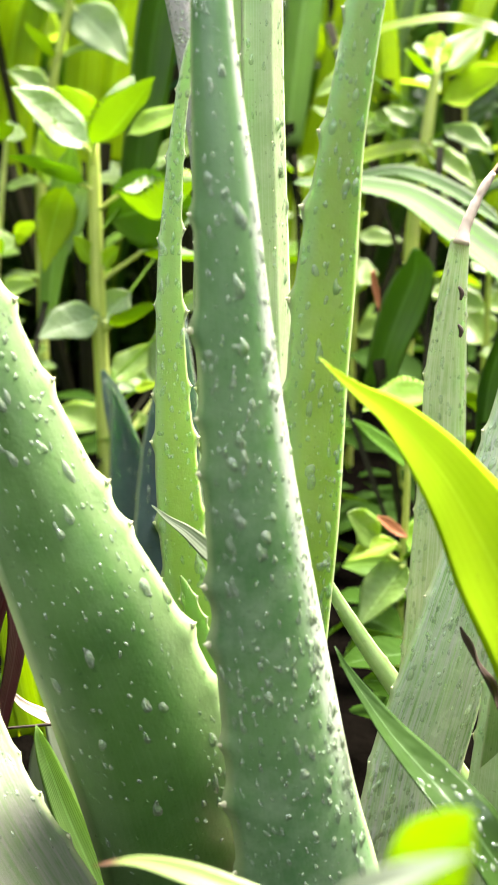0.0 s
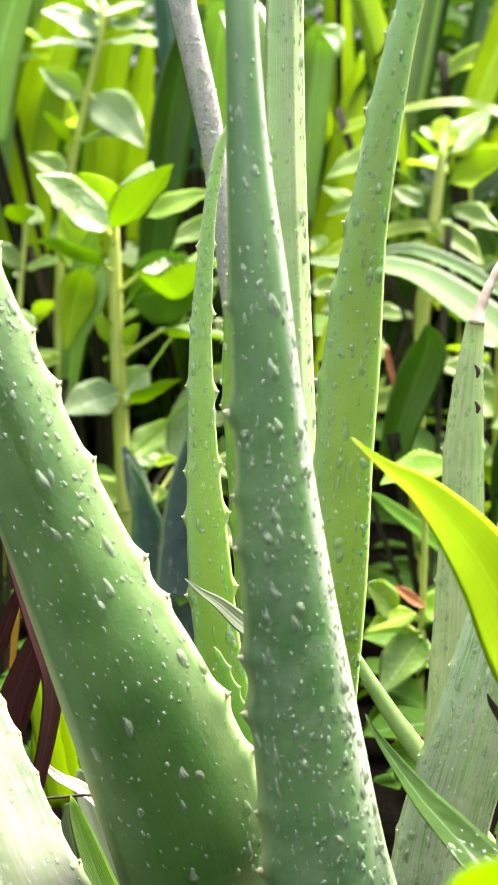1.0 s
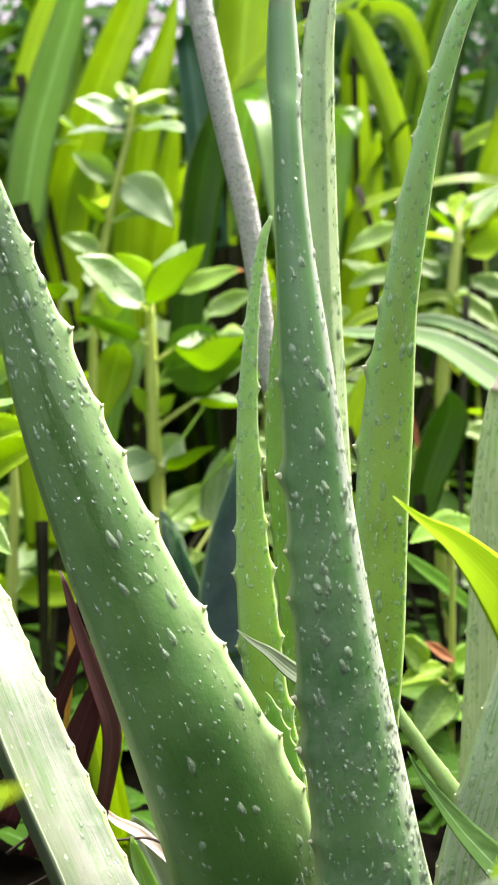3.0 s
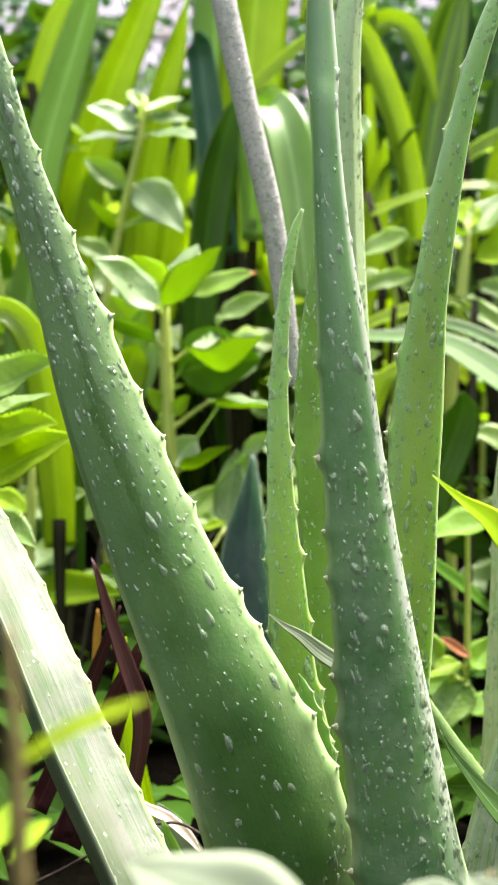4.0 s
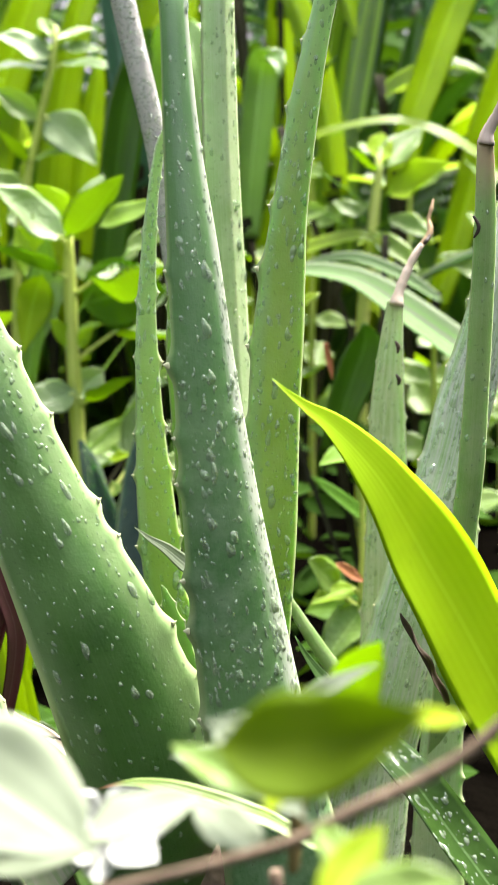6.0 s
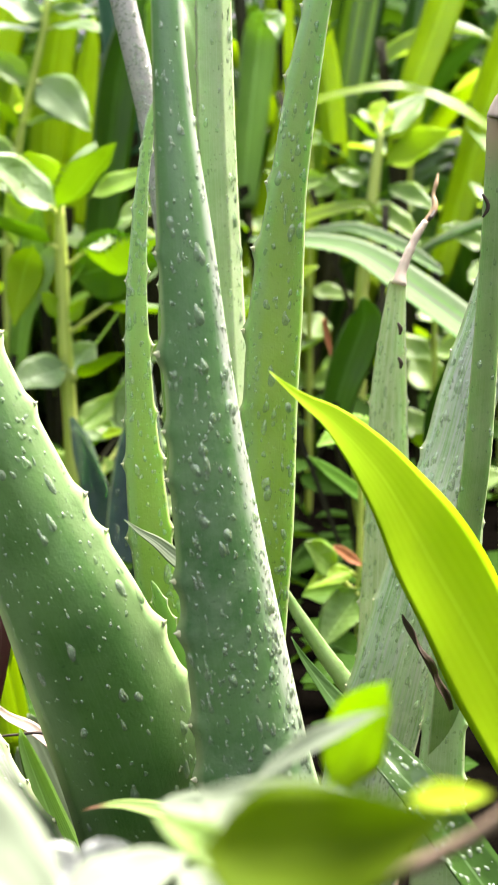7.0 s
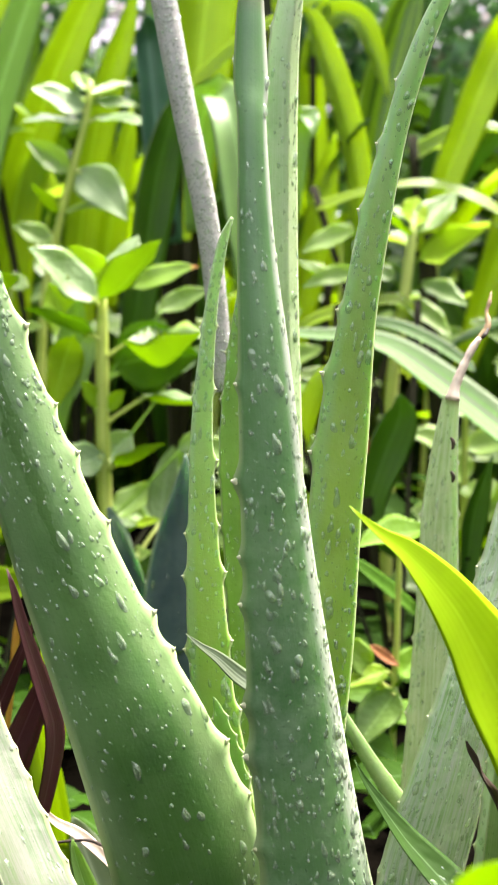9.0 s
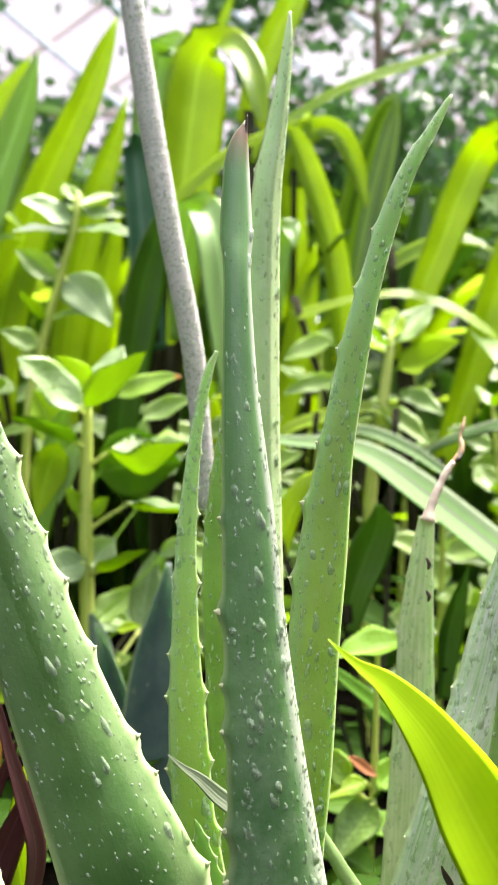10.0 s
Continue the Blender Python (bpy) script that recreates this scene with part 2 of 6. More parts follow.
PALE_YOUNG = thin_leaf("pale_young_leaf", (0.19, 0.23, 0.15), (0.27, 0.31, 0.225), (0.42, 0.52, 0.27), 0.35, 0.7, 5.0, 0.1, coat=0.0, spec=0.25)
STRAP_STRIPED = thin_leaf("strap_leaf_striped", (0.018, 0.065, 0.004), (0.045, 0.12, 0.006), (0.24, 0.44, 0.0), 0.35, 0.3, 8.0, bands=0.3, stripe=(0.26, 0.42, 0.012), wash=0.1, coat=0.2)
STRAP_BLUE = thin_leaf("strap_leaf_blue_green", (0.03, 0.10, 0.055), (0.065, 0.17, 0.09), (0.09, 0.22, 0.06), 0.25, 0.4, 14.0)
STRAP_PALE = thin_leaf("strap_leaf_pale", (0.20, 0.34, 0.10), (0.30, 0.46, 0.15), (0.48, 0.7, 0.08), 0.45, 0.34, 16.0, bands=0.25, wash=0.65)
VARIEGATED = thin_leaf("variegated_leaf", (0.06, 0.17, 0.04), (0.14, 0.30, 0.07), (0.3, 0.5, 0.1), 0.3, 0.7, 18.0, stripe=(0.15, 0.185, 0.115), coat=0.0, wash=0.3, spec=0.15)
HERB = thin_leaf("herb_leaf", (0.14, 0.24, 0.05), (0.25, 0.37, 0.085), (0.46, 0.66, 0.02), 0.42, 0.5, 2.0, 0.4, quilt=0.7, coat=0.2)
HERB_ORANGE = thin_leaf("herb_leaf_orange_tip", (0.13, 0.24, 0.02), (0.26, 0.41, 0.04), (0.44, 0.64, 0.01), 0.42, 0.42, 2.0, 0.3, quilt=0.5, tip=(0.55, 0.16, 0.03))
BROWN_TIPPED = thin_leaf("narrow_leaf_brown_tip", (0.15, 0.26, 0.04), (0.25, 0.35, 0.10), (0.45, 0.65, 0.06), 0.4, 0.42, 5.0, 0.2, tip=(0.16, 0.05, 0.04))
HERB_BRIGHT = thin_leaf("herb_leaf_young", (0.23, 0.36, 0.01), (0.32, 0.45, 0.02), (0.66, 0.86, 0.0), 0.56, 0.7, 2.0, 0.4, quilt=0.7, coat=0.0, spec=0.2)
# darker copy of the herb green for faces turned from the light
HERB_DIM = thin_leaf("herb_leaf_dim", (0.09, 0.20, 0.012), (0.15, 0.28, 0.02), (0.34, 0.58, 0.0), 0.45, 0.6, 2.0, 0.3, quilt=0.5, coat=0.0, spec=0.2)
# herb green darkened below its natural tone to stand for deep shade
HERB_SHADED = thin_leaf("herb_leaf_shaded", (0.008, 0.024, 0.002), (0.028, 0.072, 0.005), (0.07, 0.16, 0.002), 0.2, 0.7, 2.0, 0.3, quilt=0.5, coat=0.0, spec=0.05)
GOLDEN = thin_leaf("golden_leaf", (0.25, 0.35, 0.006), (0.33, 0.43, 0.01), (0.52, 0.66, 0.0), 0.45, 0.6, 6.0, 0.02, coat=0.0, spec=0.2)
YELLOW = thin_leaf("yellow_green_leaf", (0.32, 0.48, 0.004), (0.40, 0.56, 0.006), (0.64, 0.88, 0.0), 0.5, 0.55, 11.0, 0.02, lines_mix=0.06, rib_mix=0.13, coat=0.0, spec=0.3)
GLOSSY = thin_leaf("glossy_blade", (0.014, 0.040, 0.005), (0.034, 0.082, 0.010), (0.10, 0.20, 0.0), 0.08, 0.6, 14.0, 0.3, quilt=0.4, coat_rough=0.14, spec=0.15, film=True)
MAROON = thin_leaf("maroon_leaf", (0.05, 0.016, 0.024), (0.115, 0.036, 0.048), (0.26, 0.05, 0.05), 0.25, 0.35, 12.0)
AGAVE = aloe_skin("agave_skin", (0.045, 0.075, 0.085), (0.075, 0.115, 0.125), (0.18, 0.23, 0.24), 0.3, 0.45)
PETAL = thin_leaf("white_petal", (0.55, 0.56, 0.54), (0.66, 0.67, 0.65), (0.7, 0.7, 0.68), 0.35, 0.5, 6.0)
STEM = thin_leaf("herb_stem", (0.46, 0.54, 0.10), (0.60, 0.66, 0.18), (0.7, 0.8, 0.1), 0.2, 0.5, 5.0)
SHADED_BASE = thin_leaf("shaded_leaf_base", (0.012, 0.014, 0.006), (0.034, 0.030, 0.014), (0.03, 0.03, 0.01), 0.05, 0.8, 8.0, coat=0.0, spec=0.1)
# upper faces: the sky's pale sheen is put into the colour
HERB_MINT = thin_leaf("herb_leaf_mint", (0.16, 0.26, 0.09), (0.27, 0.37, 0.17), (0.45, 0.65, 0.06), 0.36, 0.5, 2.0, 0.45, quilt=0.8, coat=0.2)
# lower faces coloured yellow-green as if sunlight came through
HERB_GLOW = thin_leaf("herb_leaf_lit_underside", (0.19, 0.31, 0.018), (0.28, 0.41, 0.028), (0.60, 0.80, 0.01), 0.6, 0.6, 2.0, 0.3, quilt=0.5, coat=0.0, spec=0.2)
HERB_FRESH = thin_leaf("herb_leaf_fresh", (0.19, 0.32, 0.013), (0.28, 0.42, 0.024), (0.58, 0.80, 0.0), 0.5, 0.55, 2.0, 0.4, quilt=0.7, coat=0.04, spec=0.2)
TREE_LEAF = thin_leaf("tree_leaf", (0.012, 0.048, 0.020), (0.038, 0.105, 0.038), (0.10, 0.25, 0.04), 0.3, 0.35, 4.0, spec=0.4)
k = Nodes("bark")
grain = k.noise(k.coords("Object", (1, 1, 0.3)), 90.0, 5.0)
k.set(Base_Color=k.mix(grain, (0.09, 0.055, 0.035), (0.24, 0.17, 0.12)), Roughness=0.85, Normal=k.bump(grain, 0.7, 0.004))
BARK = k.m
k = Nodes("green_twig_bark")
grain = k.noise(k.coords("Object", (1, 1, 0.3)), 120.0, 4.0)
k.set(Base_Color=k.mix(grain, (0.13, 0.09, 0.03), (0.34, 0.27, 0.10)), Roughness=0.7, Normal=k.bump(grain, 0.5, 0.002))
TWIG = k.m
k = Nodes("dark_soil")
clods = k.noise(k.coords("Object"), 22.0, 8.0, 0.7)
bits = k.node("TexVoronoi", 0, Vector=k.coords("Object"), Scale=70.0)
# base colour set near black for the shade between the plants
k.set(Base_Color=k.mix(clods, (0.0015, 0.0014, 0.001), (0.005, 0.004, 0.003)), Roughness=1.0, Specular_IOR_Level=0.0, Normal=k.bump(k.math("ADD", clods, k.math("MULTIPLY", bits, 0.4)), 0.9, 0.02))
SOIL = k.m
k = Nodes("blocker_green")
wall_tone = k.noise(k.coords("Object"), 9.0, 6.0, 0.7)
k.set(Base_Color=k.mix(wall_tone, (0.015, 0.035, 0.012), (0.07, 0.12, 0.04)), Roughness=0.85, Normal=k.bump(wall_tone, 0.8, 0.03))
BLOCKER = k.m
k = Nodes("painted_steel_bar")
k.set(Base_Color=k.mix(k.noise(k.coords("Object"), 6.0), (0.62, 0.50, 0.48), (0.72, 0.64, 0.62)), Roughness=0.5)
BAR = k.m
k = Nodes("galvanised_bar")
k.set(Base_Color=k.mix(k.noise(k.coords("Object"), 6.0), (0.42, 0.50, 0.54), (0.55, 0.62, 0.65)), Roughness=0.45, Metallic=0.3)
BAR_GREY = k.m

# glass tint added to dim the sky seen through the wall
k = Nodes("sky_dimming_glass")
mottle = k.noise(k.coords("Object"), 1.5, 4.0)
k.put(k.out.inputs["Surface"], k.node("MixShader", 0, i0=0.06, i1=k.node("BsdfTransparent", 0, Color=k.mix(mottle, (0.58, 0.53, 0.55), (0.68, 0.62, 0.64))), i2=k.node("BsdfGlossy", 0, Color=(0.9, 0.9, 0.9), Roughness=0.05)))
PANE = k.m


# ---- shapes ----
def part(name, mesh, material, parent, label="", kind=""):
    """Links a mesh as one object under a thing or under a part."""
    ob = new(name, mesh)
    if material and not mesh.materials:
        mesh.materials.append(material)
    ob.parent = parent
    return tagged(ob, label, kind=kind)


def thing(name, at, label, category, group="", kind=""):
    """An Empty at the thing's base, to which its parts belong."""
    ob = new(name)
    ob.empty_display_size = 0.02
    ob.location = at
    bpy.context.view_layer.update()
    return tagged(ob, label, category, group, kind)


def settle(ob):
    """Keeps a child where it was built, in world places."""
    ob.matrix_parent_inverse = Matrix.Translation(-ob.parent.matrix_world.translation)


def mesh_of(name, verts, faces, uvs=None, smooth=True):
    me = bpy.data.meshes.new(name)
    me.from_pydata([tuple(v) for v in verts], [], faces)
    if uvs is not None:
        layer = me.uv_layers.new(name="UVMap")
        loops = np.empty(len(me.loops), dtype=np.int32)
        me.loops.foreach_get("vertex_index", loops)
        layer.data.foreach_set("uv", np.asarray(uvs, dtype=np.float32)[loops].ravel())
    if smooth:
        me.polygons.foreach_set("use_smooth", [True] * len(me.polygons))
    me.update()
    return me


def glide(rows, n):
    """A smooth curve through rows of numbers, n + 1 of them, even in length."""
    p = np.array(rows, float)
    p = np.vstack([2 * p[0] - p[1], p, 2 * p[-1] - p[-2]])
    fine = []
    for i in range(1, len(p) - 2):
        for s in np.linspace(0, 1, 12, endpoint=False):
            a, b, c, d = p[i - 1], p[i], p[i + 1], p[i + 2]
            fine.append(0.5 * (2 * b + (c - a) * s + (2 * a - 5 * b + 4 * c - d) * s**2 + (3 * b - a - 3 * c + d) * s**3))
    fine = np.array(fine + [p[-2]])
    far = np.r_[0, np.cumsum(np.linalg.norm(np.diff(fine[:, :3], axis=0), axis=1))]
    at = np.linspace(0, far[-1], n + 1)
    return np.stack([np.interp(at, far, fine[:, c]) for c in range(p.shape[1])], 1)


def axes_along(spine, face, twist=0.0, curl=0.0):
    """Along, across and out of a leaf at every row of its spine."""
    t = np.gradient(spine[:, :3], axis=0)
    t /= np.linalg.norm(t, axis=1)[:, None]
    f = np.tile(np.array(face, float), (len(t), 1))
    s = np.cross(f, t)
    s /= np.linalg.norm(s, axis=1)[:, None] + 1e-9
    n = np.cross(t, s)
    a = np.radians(twist + curl * np.linspace(0, 1, len(t)))[:, None]
    return t, s * np.cos(a) + n * np.sin(a), n * np.cos(a) - s * np.sin(a)


class Leaf:
    """A leaf swept along a spine of (x, y, z, width): a front that bulges (or is channelled, below zero) and a back."""

    def __init__(self, rows, face=(0, -1, 0), front=0.3, back=-0.2, n=48, m=10, twist=0.0, curl=0.0, power=2.0, teeth=0, tooth=0.0, wave=0.0, waves=5.0, seed=0, bumps=()):
        self.spine = glide(rows, n)
        self.spine[:, 3] = np.maximum(self.spine[:, 3], 0.0006)
        self.t, self.s, self.n = axes_along(self.spine, face, twist, curl)
        self.front, self.back, self.power = front, back, power
        self.rng = np.random.RandomState(seed + 7)
        half = self.spine[:, 3:4] / 2
        v = np.linspace(0, 1, n + 1)
        if teeth:
            scallop = half * (1 - tooth + 2 * tooth * np.abs(np.sin(np.pi * v * teeth))[:, None] ** 0.7)
        else:
            scallop = half
        edge = np.linspace(-1, 1, m + 1)
        edge = np.sign(edge) * np.abs(edge) ** 0.85
        loop = [(s, front) for s in edge] + [(s, back) for s in edge[::-1][1:-1]]
        verts, uvs = [], []
        ripple = wave * np.sin(v * waves * 6.283 + seed)[:, None]
        swell = {-1: np.zeros((n + 1, 1)), 1: np.zeros((n + 1, 1))}
        for at_v, side, high, wide in bumps:
            swell[side][:, 0] += high * np.exp(-((v - at_v) / wide) ** 2)
        for s, h in loop:
            rise = h * (1 - abs(s) ** power) * half
            verts.append(self.spine[:, :3] + self.s * (scallop if abs(s) > 0.99 else half) * s + self.n * (rise + ripple * half * s * s) + self.s * swell[1 if s > 0 else -1] * np.sign(s) * abs(s) ** 9)
            uvs.append(np.stack([np.full(n + 1, (s + 1) / 2), v], 1))
        c = len(loop)
        self.verts = np.stack(verts, 1).reshape(-1, 3)
        self.uvs = np.stack(uvs, 1).reshape(-1, 2)
        self.faces = [(i * c + j, i * c + (j + 1) % c, (i + 1) * c + (j + 1) % c, (i + 1) * c + j) for i in range(n) for j in range(c)]
        self.faces += [tuple(range(c))[::-1], tuple(n * c + j for j in range(c))]

    def mesh(self, name):
        return mesh_of(name, self.verts, self.faces, self.uvs)

    def at(self, v, s, side=1):
        """The place and the frame of a spot on the front (side 1) or back at v along and s across (-1 to 1)."""
        x = v * (len(self.spine) - 1)
        i = min(int(x), len(self.spine) - 2)
        a = x - i
        row = self.spine[i] * (1 - a) + self.spine[i + 1] * a
        t, w, n = self.t[i], self.s[i], self.n[i]
        half, h = row[3] / 2, self.front if side > 0 else self.back
        place = row[:3] + w * half * s + n * h * (1 - abs(s) ** self.power) * half
        slope = -h * self.power * abs(s) ** (self.power - 1) * np.sign(s)
        out = (n - w * slope) * side
        return place, t, out / np.linalg.norm(out), half


def drops_mesh(name, spots):
    """Flat-capped water drops, heavier at their lower end: spots of (place, along, out, length, width, height)."""
    rings, seg = (1.0, 0.86, 0.62, 0.34), 12
    verts, faces = [], []
    rng = np.random.RandomState(len(spots))
    turn = [(math.cos(j / seg * 6.2832), math.sin(j / seg * 6.2832), j / seg * 6.2832) for j in range(seg)]
    for place, t, out, a, b, h in spots:
        w = np.cross(out, t)
        base = len(verts)
        p1, p2 = rng.uniform(0, 6.283, 2)
        lean = rng.uniform(-0.25, 0.25)
        outline = []
        for c, d, g in turn:
            q = 1 + 0.13 * math.sin(2 * g + p1) + 0.09 * math.sin(3 * g + p2)
            outline.append((c * a * q * (1.25 if c < 0 else 1.0), d * b * q * (1.0 - 0.32 * c) + lean * c * b))
        for rho in rings:
            up = h * (1 - rho * rho) - 0.00005
            for c, d in outline:
                verts.append(place + t * (c * rho) + w * (d * rho) + out * up)
        verts.append(place + out * h)
        for r in range(len(rings) - 1):
            for j in range(seg):
                faces.append((base + r * seg + j, base + r * seg + (j + 1) % seg, base + (r + 1) * seg + (j + 1) % seg, base + (r + 1) * seg + j))
        last = base + (len(rings) - 1) * seg
        faces += [(last + j, last + (j + 1) % seg, last + seg) for j in range(seg)]
    return mesh_of(name, verts, faces)


def tooth_mesh():
    """A small curved horn, its tip along +x and leaning to +y."""
    verts, faces, seg = [], [], 8
    rings = ((-0.35, 0.0, 0.6), (-0.05, 0.0, 0.5), (0.15, 0.02, 0.36), (0.35, 0.08, 0.24), (0.52, 0.16, 0.14))
    for x, y, r in rings:
        for j in range(seg):
            g = j / seg * 6.283
            verts.append((x, y + r * math.cos(g), r * math.sin(g) * 0.55))
    verts.append((0.68, 0.26, 0))
    last = (len(rings) - 1) * seg
    for i in range(len(rings) - 1):
        faces += [(i * seg + j, i * seg + (j + 1) % seg, (i + 1) * seg + (j + 1) % seg, (i + 1) * seg + j) for j in range(seg)]
    faces += [(last + j, last + (j + 1) % seg, last + seg) for j in range(seg)]
    faces.append(tuple(range(seg))[::-1])
    me = mesh_of("tooth", verts, faces)
    me.materials.append(TOOTH)
    return me


TOOTH_MESH = tooth_mesh()


def aloe_leaf(plant, rows, material, label, front=0.32, back=-0.15, twist=0.0, curl=0.0, face=(0, -1, 0), drops=150, teeth=18, size=0.0028, seed=0, start=0.05, big=0.25, power=2.0, sides=(1,), name="leaf", bias=(-1, 1), at=(-0.985, 0.985), low=1.15, until=0.97, reach=1.0):
    """One fleshy leaf with horny teeth on both margins and rain drops on its skin."""
    plan = Leaf(rows, face, front, back, 64, 12, twist, curl, power)
    pick = np.random.RandomState(seed + 99)
    length = np.linalg.norm(np.diff(plan.spine[:, :3], axis=0), axis=1).sum()
    spikes = []
    for where in at:
        for i in range(teeth):
            v = start + (until - start) * (i + 0.5 + pick.uniform(-0.25, 0.25)) / teeth
            half = plan.at(v, 0)[3]
            spikes.append((where, v, size * pick.uniform(0.7, 1.25) * (0.45 + 0.55 * min(1.0, half / 0.02)) * (0.6 if v > 0.85 else 1.0)))
    bumps = [(v, -1 if where < 0 else 1, q * 0.72, q * 1.2 / length) for where, v, q in spikes if abs(where) > 0.5]
    leaf = Leaf(rows, face, front, back, 200 if teeth else 64, 12, twist, curl, power, seed=seed, bumps=bumps)
    ob = part(name, leaf.mesh(name), material, plant, label)
    settle(ob)
    rng = leaf.rng
    for where, v, q in spikes:
        place, t, out, half = plan.at(v, where)
        i0 = min(int(v * 64), 63)
        ahead = plan.s[i0] * (-1 if where < 0 else 1) if abs(where) > 0.5 else out
        m = Matrix((Vector(ahead), Vector(t), Vector(np.cross(ahead, t)))).transposed().to_4x4()
        m.translation = Vector(place + ahead * q * (0.6 if abs(where) > 0.5 else 0.0))
        horn = part("tooth", TOOTH_MESH, None, ob)
        horn.matrix_parent_inverse = Matrix()
        horn.matrix_basis = m @ Matrix.Diagonal((q * 0.62, q * 0.7, q * 0.65, 1.0))
    spots = []
    for i in range(drops):
        v = 0.03 + 0.94 * rng.uniform() ** low
        if reach < 1.0:
            v = 0.05 + 0.9 * rng.beta(1.3, 2.6)
        s = rng.uniform(-0.93, 0.93) if rng.rand() < 0.7 else rng.uniform(0.55, 0.96) * rng.choice(bias)
        side = rng.choice(sides)
        place, t, out, half = leaf.at(v, s, side)
        pick = rng.rand()
        r = rng.uniform(0.0014, 0.0028) if pick < 0.07 * big else rng.uniform(0.0007, 0.0014) if pick < 0.15 + 0.4 * big else rng.uniform(0.00028, 0.0006)
        r = min(r, half * 0.3)
        spots.append((place, t, out, r * rng.uniform(1.0, 1.9), r * rng.uniform(0.65, 1.0), r * rng.uniform(0.3, 0.75)))
    if spots:
        wet = part("dew", drops_mesh("dew", spots), WATER, ob, "clear rain drops beaded on the leaf", kind="stuff")
        wet.matrix_parent_inverse = Matrix()
    return leaf, ob


def blade(parent, rows, material, label="", face=(0, -0.85, 0.5), fold=-0.25, n=26, m=6, name="leaf", thick=0.05, **more):
    """A long strap leaf, folded along its midrib."""
    leaf = Leaf(rows, face, fold, fold - thick, n, m, power=1.35, **more)
    ob = part(name, leaf.mesh(name), material, parent, label)
    settle(ob)
    return leaf, ob


def bead(leaf, ob, count, lo, hi, least, most, seed):
    """Rain drops over a stretch of a thin leaf."""
    rng = np.random.RandomState(seed)
    spots = []
    for i in range(count):
        place, t, out, half = leaf.at(rng.uniform(lo, hi), rng.uniform(-0.9, 0.9))
        r = least + (most - least) * rng.uniform() ** 2
        spots.append((place, t, out, r * rng.uniform(1.0, 1.6), r, r * rng.uniform(0.4, 0.7)))
    part("dew", drops_mesh("dew", spots), WATER, ob, "clear rain drops beaded on the leaf", kind="stuff").matrix_parent_inverse = Matrix()


SHAPE_BROAD = ((0.0, 0.06), (0.07, 0.10), (0.16, 0.55), (0.32, 0.92), (0.48, 1.0), (0.64, 0.88), (0.80, 0.58), (0.92, 0.25), (1.0, 0.01))


def broad_rows(base, tip, width, sag=0.12, shape=SHAPE_BROAD):
    """Spine rows of a stalked oval leaf from base to tip, arched upwards in the middle."""
    b, p = np.array(base), np.array(tip)
    far = np.linalg.norm(p - b)
    return [(*(b + (p - b) * v + np.array((0, 0, 1)) * sag * far * 4 * v * (1 - v) * 0.5), width * w) for v, w in shape]


SHAPE_OVATE = ((0.0, 0.05), (0.05, 0.12), (0.12, 0.52), (0.24, 0.88), (0.38, 1.0), (0.54, 0.93), (0.70, 0.70), (0.84, 0.40), (0.94, 0.16), (1.0, 0.01))


def herb_leaf(parent, base, tip, width, material, seed=0, face=None, teeth=13, label="", sag=0.14, under=None, fold=-0.28, shape=SHAPE_BROAD, twist=None):
    """A stalked leaf with a scalloped edge, cupped along the midrib; its lower face may have a skin of its own."""
    rng = random.Random(seed)
    width *= 1.2
    if face is None:
        face = (rng.uniform(-0.3, 0.3), -0.75, 0.75)
    n, m = 96, 8
    lean = rng.uniform(-14, 14)
    leaf = Leaf(broad_rows(base, tip, width, sag, shape), face, fold, fold - 0.03, n, m, power=1.3, teeth=teeth, tooth=0.034, wave=0.10, waves=2.0, seed=seed, twist=lean if twist is None else twist)
    me = leaf.mesh("leaf")
    ob = part("leaf", me, material, parent, label)
    if under:
        me.materials.append(under)
        me.polygons.foreach_set("material_index", [0 if j < m else 1 for i in range(n) for j in range(2 * m)] + [1, 1])
    settle(ob)
    return ob


def tube(name, parent, rows, material, label="", seg=9, lumps=0.0, n=40, seed=0):
    """A round stem along rows of (x, y, z, thickness)."""
    p = glide(rows, n)
    t, s, o = axes_along(p, (0.05, -1, 0.02))
    rng = np.random.RandomState(seed)
    r = np.maximum(p[:, 3:4] / 2, 0.0003) * (1 + lumps * rng.uniform(-1, 1, (n + 1, 1)))
    verts = np.stack([p[:, :3] + (s * math.cos(j / seg * 6.2832) + o * math.sin(j / seg * 6.2832)) * r for j in range(seg)], 1).reshape(-1, 3)
    uvs = np.stack([np.stack([np.full(n + 1, abs(2 * j / seg - 1)), np.linspace(0, 1, n + 1)], 1) for j in range(seg)], 1).reshape(-1, 2)
    faces = [(i * seg + j, i * seg + (j + 1) % seg, (i + 1) * seg + (j + 1) % seg, (i + 1) * seg + j) for i in range(n) for j in range(seg)]
    faces += [tuple(range(seg))[::-1], tuple(n * seg + j for j in range(seg))]
    ob = part(name, mesh_of(name, verts, faces, uvs), material, parent, label)
    settle(ob)
    return ob


